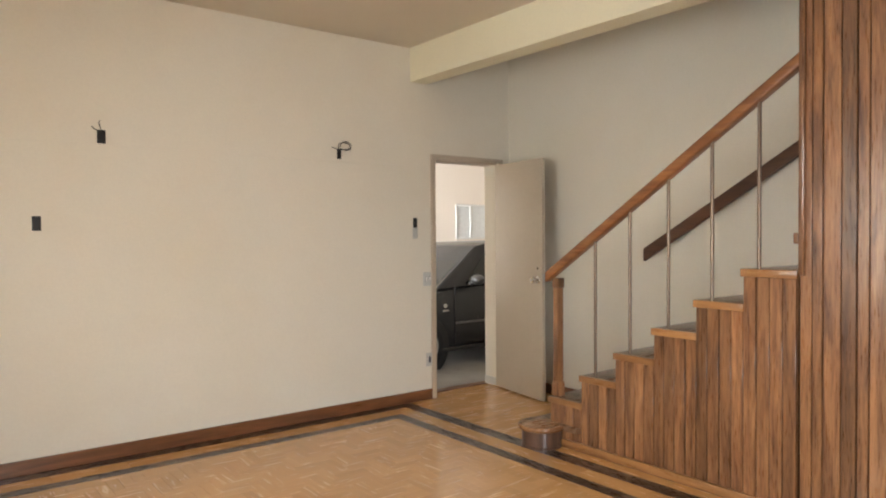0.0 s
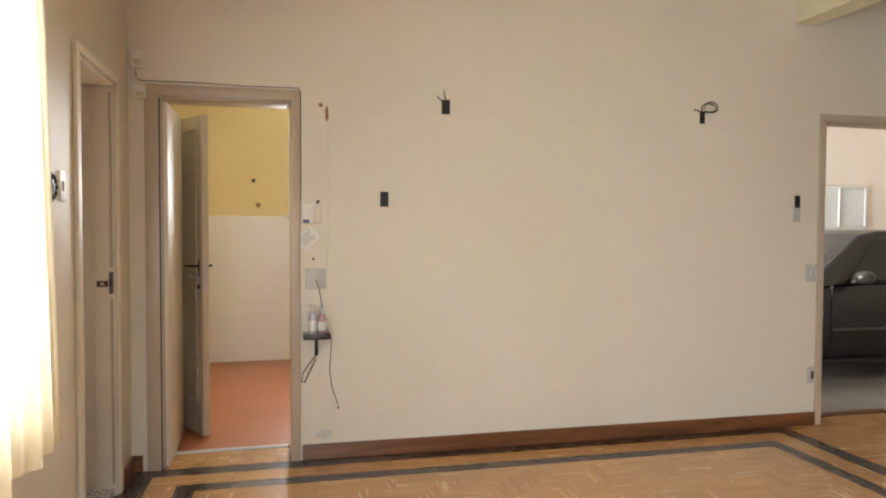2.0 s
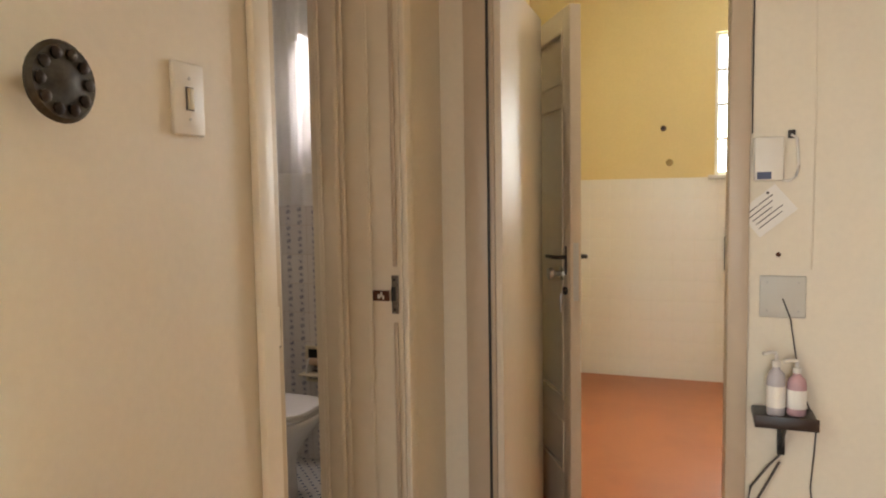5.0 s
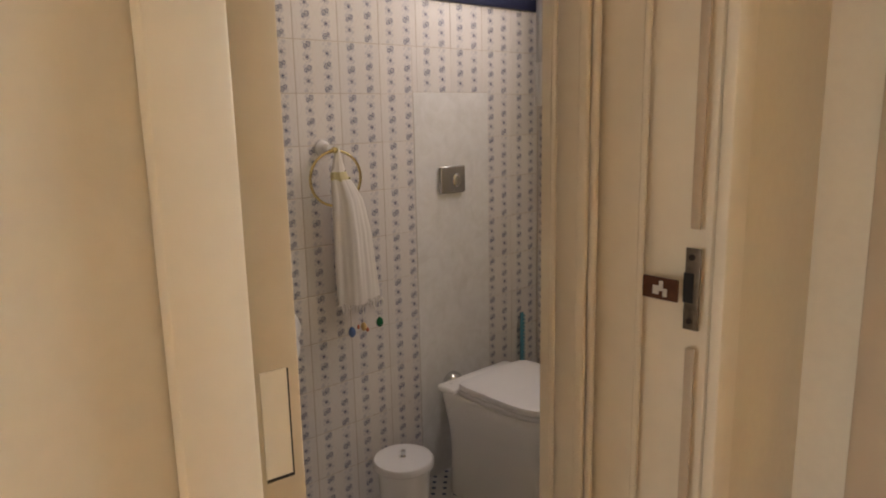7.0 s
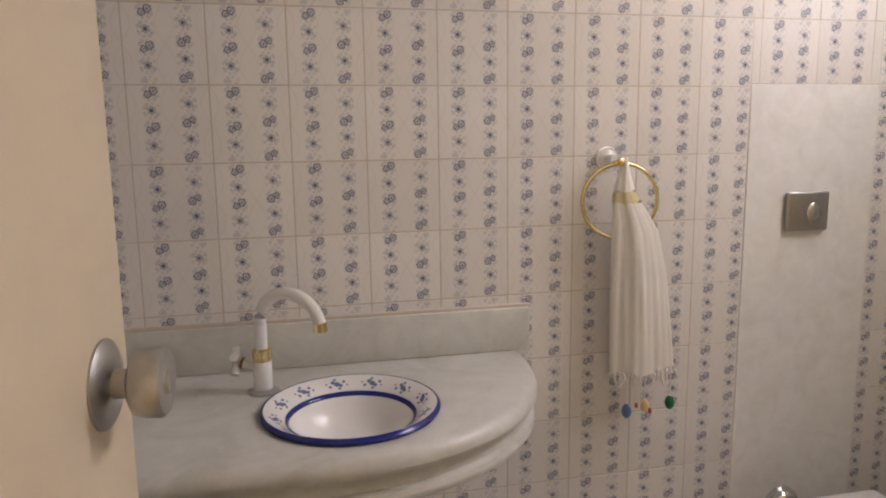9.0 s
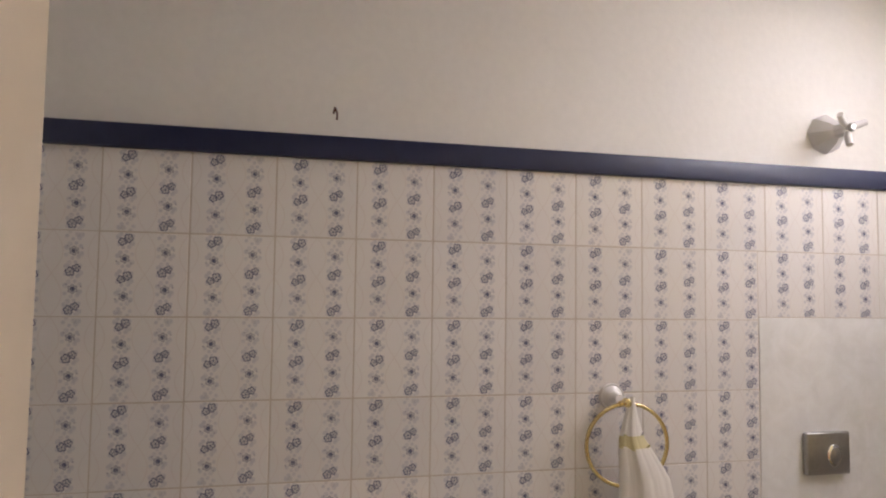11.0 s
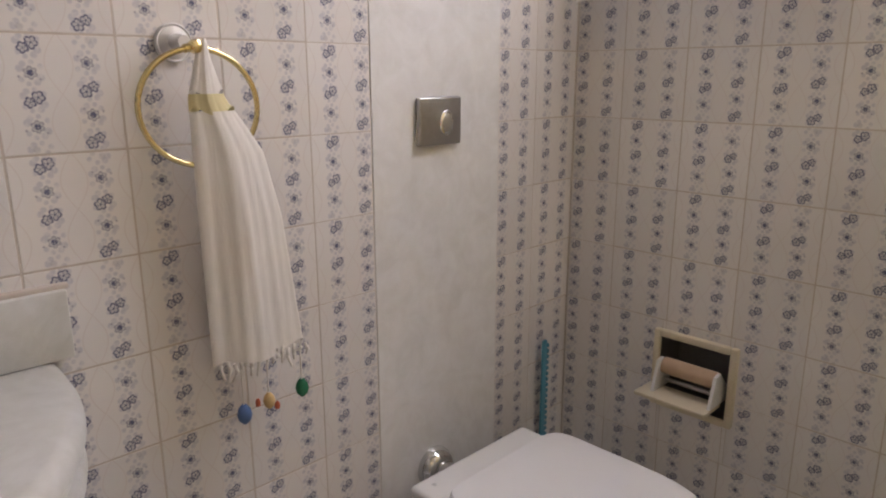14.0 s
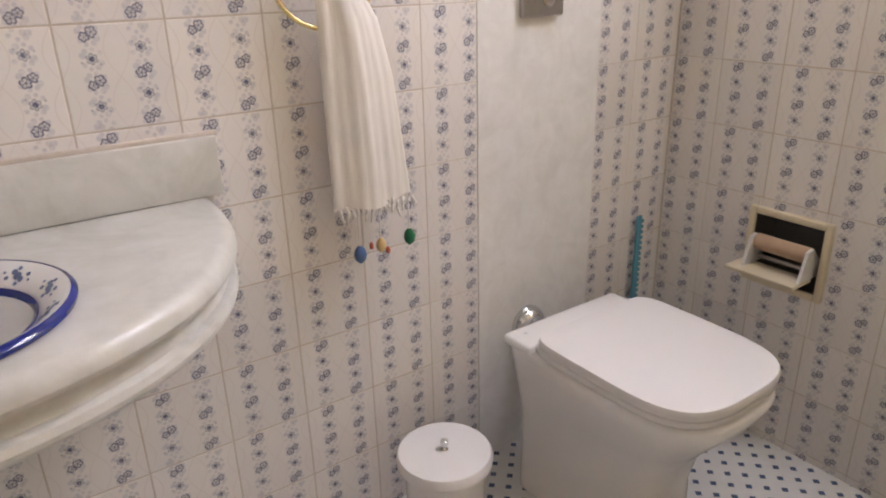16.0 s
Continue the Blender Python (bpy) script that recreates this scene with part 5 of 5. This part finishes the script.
bottle("soap_bottle", "clear pump bottle with a white label", (0.297, N - 0.085, 0.7572), CLEARBOTTLE, 0.024, 0.155, True)
bottle("soap_bottle", "pink liquid soap bottle with a white cap", (0.350, N - 0.070, 0.7572), SOAP, 0.025, 0.135, True)
cable = thing("loose_cable", "thin grey cable hanging down the wall", "cable", (0.317, N, 1.072))
part("cord", tube([(0.0, -0.010, -0.005), (0.02, -0.02, -0.06), (0.035, -0.012, -0.16), (0.06, -0.008, -0.28), (0.092, -0.006, -0.36), (0.088, -0.006, -0.44), (0.080, -0.006, -0.54), (0.092, -0.006, -0.64), (0.130, -0.006, -0.755)], 0.0022, 6), CABLE, cable)
part("plug", lathe([(0.005, 0), (0.006, 0.006), (0.003, 0.014)], 8, Matrix.Translation((0.131, -0.008, -0.775))), RUST, cable)
cable2 = thing("loose_cable", "grey cable looped below the little shelf", "cable", (0.317, N, 0.62))
part("cord", tube([(0.0, -0.012, 0.0), (-0.03, -0.016, -0.035), (-0.075, -0.020, -0.10), (-0.082, -0.020, -0.15), (-0.066, -0.020, -0.155), (-0.035, -0.018, -0.09), (0.0, -0.014, -0.02)], 0.0035, 6), CABLE, cable2)

# wall marks
ridge = thing("wall_ridge", "thin raised line of an old cable run in the plaster", "wall ridge", (0.4, N, 2.05))
part("line", tube([(0.0, -0.0005, 0.012), (0.6, -0.0008, 0.006), (1.4, -0.0005, 0.008), (2.2, -0.0008, 0.0), (3.15, -0.0005, 0.006)], 0.0028, 6), CREAM, ridge)
part("upright_line", tube([(-0.012, -0.0006, -0.06), (-0.008, -0.0008, -0.5), (-0.011, -0.0006, -0.9)], 0.0032, 6), CREAM, ridge)


def blot(name, label, at, pts, m):
    t = thing(name, label, "wall mark", at)
    part("patch", loft([[(x, -0.0015, z) for x, z in pts], [(x, -0.0002, z) for x, z in pts]]), m, t)


def ragged(rx, rz, n, seed):
    rnd = random.Random(seed)
    return [(rx * (0.6 + 0.5 * rnd.random()) * math.cos(6.283 * i / n), rz * (0.6 + 0.5 * rnd.random()) * math.sin(6.283 * i / n)) for i in range(n)]


blot("rust_mark", "brown rust run on the cream wall", (0.385, N, 2.04), ragged(0.011, 0.055, 14, 3), RUSTSTAIN)
blot("rust_mark", "small brown rust spot on the cream wall", (0.348, N, 2.09), ragged(0.013, 0.014, 12, 5), RUSTSTAIN)
blot("plaster_patch", "chipped patch of bare plaster above the baseboard", (0.37, N, 0.145), ragged(0.055, 0.035, 18, 7), PATCH)
rosette = thing("curtain_holder", "round dark ornamental curtain holder on the wall", "curtain holder", (W, 3.658, 1.515), 90)
part("post", tube([(0, 0, 0), (0, -0.05, 0)], 0.010, 10), DARKMETAL, rosette)
turn = Matrix.Translation((0, -0.045, 0)) @ Matrix.Rotation(radians(90), 4, "X")
part("disc", lathe([(0.050, 0.0005), (0.052, 0.006), (0.046, 0.012), (0.030, 0.010), (0.012, 0.016)], 28, turn), plain("mottled_dark_metal", (0.10, 0.085, 0.065), 0.45, 0.5, 0.45, 90), rosette)
for i in range(10):
    a = 6.283 * i / 10
    part("petal", lathe([(0.009, 0.006), (0.008, 0.014), (0.003, 0.017)], 8, Matrix.Translation((0.036 * math.cos(a), -0.045, 0.036 * math.sin(a))) @ Matrix.Rotation(radians(90), 4, "X")), DARKMETAL, rosette)


def sensor(label, at, w, h, d, tilt):
    s = thing("alarm_sensor", label, "alarm sensor", at, tilt)
    part("body", boxed(-w / 2, w / 2, -d, -0.001, -h / 2, h / 2, bevel=0.006, seg=3), PLATEWHITE, s)
    part("lens", boxed(-w * 0.3, w * 0.3, -d - 0.003, -d + 0.001, -h * 0.38, -h * 0.02, bevel=0.002), IVORY, s)


sensor("white motion sensor high in the corner", (-0.655, N - 0.012, 2.295), 0.062, 0.098, 0.035, 20)
sensor("small white tilted sensor beside the kitchen frame", (-0.640, N - 0.018, 2.118), 0.070, 0.075, 0.032, 15)
# along the frame's top this cord stands in for a dark crack gap
wire = thing("sensor_cable_and_crack", "thin dark cord for the sensor cable and the crack gap along the top of the door frame", "cable", (-0.66, N, 2.18))
part("cord", tube([(0.0, -0.006, 0.065), (0.005, -0.006, 0.02), (0.03, -0.006, 0.004), (0.3, -0.005, 0.006), (0.6, -0.005, 0.0), (0.88, -0.004, 0.002), (0.893, -0.004, -0.02), (0.893, -0.004, -0.65)], 0.0022, 6), CABLE, wire)

# ---- kitchen things ----
kwin = thing("window_kitchen", "white steel kitchen window, bright with daylight", "window", (0.7425, KN + 0.05, 1.50))
tagged(kwin, "", "", "", "structure")
fr = bmesh.new()
for a in ((-0.5575, -0.535), (0.535, 0.5575), (-0.012, 0.012)):
    box(fr, a[0], a[1], -0.025, 0.025, 0, 1.0)
part("window_frame", fr, FRAMEWHITE, kwin)
for i in range(5):
    part("glazing_bar", boxed(-0.535, 0.535, -0.012, 0.012, i * 0.245, i * 0.245 + 0.02), FRAMEWHITE, kwin)
part("sill", boxed(-0.60, 0.60, -0.10, -0.03, -0.03, -0.001, bevel=0.004), FRAMEWHITE, kwin)
for x0 in (-0.535, 0.012):
    part("pane", boxed(x0, x0 + 0.523, -0.002, 0.002, 0.0, 1.0), GLASS, kwin).visible_shadow = False
for nm, at, r in (("hole", (-0.166, KN, 1.845), 0.016), ("pipe", (-0.122, KN, 1.597), 0.02)):
    s = thing("wall_pipe_stub", "capped pipe stub in the yellow kitchen wall", "pipe", at)
    part("collar", lathe([(r * 1.3, 0.0), (r, 0.006)], 14, Matrix.Rotation(radians(90), 4, "X")), OLDBRASS if nm == "pipe" else RUST, s)
    part("stub", lathe([(r * 0.8, 0.004), (r * 0.8, 0.03), (r * 0.4, 0.031)], 14, Matrix.Rotation(radians(90), 4, "X")), OLDBRASS if nm == "pipe" else DARKMETAL, s)
wb = thing("wall_box_black", "narrow black fitting on the white kitchen tiles", "wall fitting", (0.275, KN - 0.012, 0.94))
part("body", boxed(-0.02, 0.03, -0.03, -0.001, -0.12, 0.12, bevel=0.004), BLACK, wb)

# ---- garage things ----
gwin = thing("window_garage", "small white framed garage window", "window", (7.42, GN, 1.67))
tagged(gwin, "", "", "", "structure")
part("panel", boxed(-0.25, 0.45, -0.012, -0.0005, -0.27, 0.26), plain("pale_window_board", (0.78, 0.80, 0.80), 0.5), gwin)
fr = bmesh.new()
for a in ((-0.27, -0.235, -0.29, 0.28), (0.03, 0.06, -0.26, 0.25), (0.45, 0.485, -0.29, 0.28)):
    box(fr, a[0], a[1], -0.03, -0.0125, a[2], a[3], 0.004)
box(fr, -0.235, 0.45, -0.031, -0.0125, 0.245, 0.28, 0.004)
box(fr, -0.235, 0.45, -0.031, -0.0125, -0.29, -0.26, 0.004)
part("window_frame", fr, FRAMEWHITE, gwin)

car = thing("car", "dark grey small hatchback car parked in the garage", "car", (4.76, 7.30, GF))


def car_ring(x, half, z0, z1, crown):
    """Section across the car: flat sides that lean in towards the top."""
    pts = []
    for s, zf, yf in ((-1, 0.0, 0.90), (-1, 0.16, 0.985), (-1, 0.45, 1.0), (-1, 0.80, 0.985), (-1, 0.97, 0.92), (-1, 1.0, 0.80), (1, 1.0, 0.80), (1, 0.97, 0.92), (1, 0.80, 0.985), (1, 0.45, 1.0), (1, 0.16, 0.985), (1, 0.0, 0.90)):
        pts.append((x, s * half * yf, z0 + (z1 - z0) * zf + (crown if zf == 1.0 else 0)))
    return pts


part("body", loft([car_ring(-0.72, 0.62, 0.34, 0.62, 0.0), car_ring(-0.66, 0.74, 0.24, 0.72, 0.01), car_ring(-0.45, 0.80, 0.20, 0.80, 0.015), car_ring(0.10, 0.82, 0.19, 0.88, 0.02), car_ring(0.45, 0.825, 0.18, 0.93, 0.0), car_ring(1.5, 0.825, 0.18, 0.96, 0.0), car_ring(2.6, 0.82, 0.19, 0.97, 0.0), car_ring(2.95, 0.78, 0.24, 0.95, 0.0), car_ring(3.05, 0.70, 0.34, 0.86, 0.0)]), CARPAINT, car, "", 35)


def cabin_ring(x, h0, h1, z0, z1):
    return [(x[0], -h0, z0), (x[1], -h1, z1), (x[1], h1, z1), (x[0], h0, z0)]


cab = bmesh.new()
base = [(0.16, 0.70, 0.90), (0.40, 0.765, 0.925), (2.55, 0.765, 0.96), (2.98, 0.70, 0.96)]
roof = [(0.86, 0.60, 1.40), (1.05, 0.615, 1.435), (2.30, 0.615, 1.45), (2.62, 0.58, 1.42)]
lo = [cab.verts.new((x, s * h, z)) for s in (-1, 1) for x, h, z in base]
hi = [cab.verts.new((x, s * h, z)) for s in (-1, 1) for x, h, z in roof]
for i in range(3):
    cab.faces.new((lo[i], lo[i + 1], hi[i + 1], hi[i]))
    cab.faces.new((lo[i + 4], lo[i + 5], hi[i + 5], hi[i + 4]))
    cab.faces.new((hi[i], hi[i + 1], hi[i + 5], hi[i + 4]))
cab.faces.new((lo[0], hi[0], hi[4], lo[4]))
cab.faces.new((lo[3], hi[3], hi[7], lo[7]))
bmesh.ops.recalc_face_normals(cab, faces=cab.faces)
bmesh.ops.bevel(cab, geom=list(cab.edges), offset=0.03, segments=3, affect="EDGES", profile=0.5)
part("cabin", cab, CARPAINT, car, "", 35)


def slab_of(pts, off):
    a = [Vector(p) for p in pts]
    nrm = (a[1] - a[0]).cross(a[2] - a[0]).normalized() * off
    return loft([[tuple(p) for p in a], [tuple(p + nrm) for p in a]])


part("windshield", slab_of([(0.20, -0.63, 0.935), (0.83, -0.54, 1.375), (0.83, 0.54, 1.375), (0.20, 0.63, 0.935)], -0.008), CARGLASS, car, "dark windshield", 20)
part("side_window", slab_of([(0.56, -0.763, 0.955), (1.40, -0.765, 0.965), (1.40, -0.630, 1.385), (1.02, -0.628, 1.375)], 0.012), CARGLASS, car, "dark front side window", 20)
part("side_window", slab_of([(1.48, -0.765, 0.965), (2.35, -0.765, 0.975), (2.20, -0.630, 1.39), (1.48, -0.630, 1.387)], 0.012), CARGLASS, car, "dark rear side window", 20)
mir = bmesh.new()
bmesh.ops.create_uvsphere(mir, u_segments=20, v_segments=12, radius=1, matrix=Matrix.Translation((0.63, -0.905, 1.005)) @ Matrix.Diagonal((0.075, 0.10, 0.062, 1)))
m_ob = part("mirror", mir, plain("grey_mirror_shell", (0.10, 0.10, 0.10), 0.3, 0.3), car, "rounded grey side mirror")
part("mirror_foot", tube([(0.60, -0.80, 0.955), (0.62, -0.87, 0.975)], 0.03, 10), BLACK, m_ob)
part("side_strip", boxed(0.35, 1.42, -0.838, -0.822, 0.50, 0.525, bevel=0.004), plain("grey_trim_strip", (0.12, 0.12, 0.12), 0.4), car)
part("door_gap", boxed(0.345, 0.352, -0.832, -0.815, 0.26, 0.93), BLACK, car)
part("sill_strip", boxed(-0.10, 2.0, -0.835, -0.80, 0.19, 0.235, bevel=0.006), BLACK, car)
part("badge", lathe([(0.028, 0.0), (0.026, 0.004), (0.01, 0.006)], 20, Matrix.Translation((0.21, -0.822, 0.72)) @ Matrix.Rotation(radians(90), 4, "X")), CHROME, car, "round chrome badge")
part("badge_bar", boxed(0.165, 0.255, -0.828, -0.820, 0.655, 0.672), CHROME, car)
for nm, x in (("front", -0.10), ("rear", 2.42)):
    for s in (-1, 1):
        turn = Matrix.Translation((x, s * 0.70, 0.275)) @ Matrix.Rotation(radians(-90 * s), 4, "X")
        part("wheel_arch", lathe([(0.355, 0.0), (0.355, 0.128), (0.34, 0.130)], 32, turn), BLACK, car, "dark wheel arch")
        wh = part("wheel", lathe([(0.20, -0.02), (0.262, -0.015), (0.275, 0.02), (0.275, 0.10), (0.262, 0.138), (0.20, 0.142)], 36, turn), RUBBER, car, "black tyre")
        part("rim", lathe([(0.195, 0.13), (0.19, 0.146), (0.15, 0.138), (0.05, 0.146), (0.02, 0.15)], 30, turn), STEEL, wh, "grey wheel cover")

# ---- tiles ----
tile_mesh = mesh_of("tile", boxed(-PIT / 2 + 0.0008, PIT / 2 - 0.0008, -0.0035, 0.0035, -PIT / 2 + 0.0008, PIT / 2 - 0.0008, bevel=0.0012, seg=1), TILE)


def cut_tile(u0, u1, v0, v1):
    """A tile cut to a part of its width or height; its own zero stays the whole tile's centre."""
    return mesh_of("tile", boxed(u0 + 0.0008, u1 - 0.0008, -0.0035, 0.0035, v0 + 0.0008, v1 - 0.0008), TILE)


def lay_tiles(parent, place, u_first, u_lo, u_hi, z_first, z_lo, z_hi, holes):
    """Rows of tiles cut at the borders and round each hole (u0, u1, z0, z1)."""
    u = u_first
    while u - PIT / 2 < u_hi:
        z = z_first
        while z - PIT / 2 < z_hi:
            left = [(max(u_lo - u, -PIT / 2), min(u_hi - u, PIT / 2), max(z_lo - z, -PIT / 2), min(z_hi - z, PIT / 2))]
            for h0, h1, k0, k1 in holes:
                rest = []
                for a, b, c, d in left:
                    p0, p1, q0, q1 = max(a, h0 - u), min(b, h1 - u), max(c, k0 - z), min(d, k1 - z)
                    if p0 >= p1 or q0 >= q1:
                        rest.append((a, b, c, d))
                    else:
                        rest += [(a, p0, c, d), (p1, b, c, d), (p0, p1, c, q0), (p0, p1, q1, d)]
                left = rest
            for a, b, c, d in left:
                if b - a > 0.006 and d - c > 0.006:
                    whole = min(b, -a, d, -c) > PIT / 2 - 1e-4
                    ob = new("tile", tile_mesh if whole else cut_tile(a, b, c, d))
                    ob.parent = parent
                    ob.matrix_basis = place(u, z)
            z += PIT
        u += PIT


wall_w, wall_n = bpy.data.objects["wall_bath_west"], bpy.data.objects["wall_bath_north"]
lay_tiles(wall_w, lambda u, z: pose(BW - 0.0035, u, z, 0, 0, 90), YJ + PIT / 2 - 4 * PIT, 3.96, BN, ZJ - PIT / 2 - 9 * PIT, FB, 1.685, [(5.425, 5.768, 0.0, 1.393)])
lay_tiles(wall_n, lambda u, z: pose(u, BN + 0.0035, z), XJ + PIT / 2 - 2 * PIT, BW + 0.001, -0.99, ZJ - PIT / 2 - 9 * PIT, FB, 1.66, [PAPERHOLE])
grout = bmesh.new()
box(grout, BW - 0.0078, BW - 0.0007, 3.70, BN, FB, 1.684)
structure("grout_west", grout, GROUT, "yellowed grout between the wall tiles", "grout")
wall("grout_north", "x", BW, W - 0.292, BN + 0.0007, BN + 0.0078, FB, 1.66, [PAPERHOLE], GROUT, "yellowed grout between the wall tiles")

# white kitchen tiles below the yellow paint
kt = mesh_of("tile", boxed(-0.0748, 0.0748, -0.003, 0.003, -0.0748, 0.0748, bevel=0.0004, seg=1), KTILE)
kw = bpy.data.objects["wall_kitchen_far"]
for i in range(17):
    for j in range(10):
        ob = new("tile", kt)
        ob.parent = kw
        ob.matrix_basis = pose(-1.07 + i * 0.15, KN - 0.0035, 0.06 + j * 0.15)

# ---- parquet ----
fl = bpy.data.objects["floor"]


def plank(u, v):
    return boxed(-u / 2 + 0.0003, u / 2 - 0.0003, -v / 2 + 0.0003, v / 2 - 0.0003, -0.008, 0.0, bevel=0.0004, seg=1)


def lay(mesh, x, y, rz=0.0):
    ob = new("parquet_piece", mesh)
    ob.parent = fl
    ob.matrix_basis = pose(x, y, 0, 0, 0, rz)


rng = random.Random(4)
X0, X1, YA = W + 0.006, 3.52, N - 0.004
BANDS = ((0.120, True), (0.150, False), (0.100, True), (0.060, False))
WIDE = sum(b[0] for b in BANDS)
cache = {}


def piece(u, v, m):
    key = (round(u, 3), round(v, 3), m.name)
    if key not in cache:
        cache[key] = mesh_of("parquet_piece", plank(u, v), m)
    return cache[key]


inset = 0.0
for wide, dark in BANDS:
    m = PARQ_D if dark else PARQ
    xa, xb = X0 + inset, X1 - inset
    n = max(1, round((xb - xa) / (0.28 if dark else 0.46)))
    w = (xb - xa) / n
    for i in range(n):
        lay(piece(w, wide, m), xa + (i + 0.5) * w, YA - inset - wide / 2)
    for xc in (X1 - inset - wide / 2, X0 + inset + wide / 2):
        y = YA - inset - wide
        while y > -1.9:
            ln = (0.28 if dark else 0.46) if y > 2.0 else 1.3
            lay(piece(ln, wide, m), xc, y - ln / 2, 90)
            y -= ln
    inset += wide
FX0, FX1, FY1 = X0 + WIDE, X1 - WIDE, YA - WIDE
# field: herringbone of slats three times as long as wide, laid square to the walls
T = 0.07
S = 3 * T
joined = bmesh.new()
near_pieces = 0
slats = []
for a in range(-60, 140):
    for b in range(-40, 60):
        for lying in (True, False):
            x, y = FX0 + a * T + b * S, FY1 - 7.0 + a * T - b * S
            x0, x1, y0, y1 = (x, x + S, y, y + T) if lying else (x, x + T, y + T, y + T + S)
            x0, x1, y0, y1 = max(x0, FX0), min(x1, FX1), max(y0, -1.9), min(y1, FY1)
            if x1 - x0 > 0.006 and y1 - y0 > 0.006:
                slats.append((-round(y1, 4), x0, x1, y0, y1, lying))
slats.sort()
for _, x0, x1, y0, y1, lying in slats:
    if near_pieces < 300:
        u, v = (x1 - x0, y1 - y0) if lying else (y1 - y0, x1 - x0)
        lay(piece(u, v, PARQ), (x0 + x1) / 2, (y0 + y1) / 2, 0 if lying else 90)
        near_pieces += 1
    else:
        box(joined, x0 + 0.0003, x1 - 0.0003, y0 + 0.0003, y1 - 0.0003, -0.008, 0.0)
st = part("parquet_rest", joined, PARQ_J, fl, "", None)
tagged(st, "", "", "", "stuff")
# planks between the border and the stair, and round the room's edge
y = N - 0.005
while y > 3.6:
    x = X1
    while x < E_ - 0.02:
        w = min(0.42, E_ - 0.004 - x)
        lay(piece(w, 0.07, PARQ), x + w / 2, y - 0.035)
        x += 0.42
    y -= 0.07
while y > -1.9:
    lay(piece(0.5, SX - 0.035 - X1, PARQ), (X1 + SX - 0.035) / 2, y - 0.25, 90)
    y -= 0.5
# doorway strips
for a, b in ((KD[0] + 0.02, KD[1] - 0.02),):
    n = 10
    for r_ in range(4):
        for i in range(n):
            w = (b - a) / n
            lay(piece(w, 0.065, PARQ), a + (i + 0.5) * w, N + 0.002 + 0.0325 + r_ * 0.065)
for r_ in range(2):
    for i in range(3):
        lay(piece(0.243, 0.072, PARQ), GD[0] + 0.02 + 0.1215 + i * 0.243, N + 0.002 + 0.036 + r_ * 0.072)
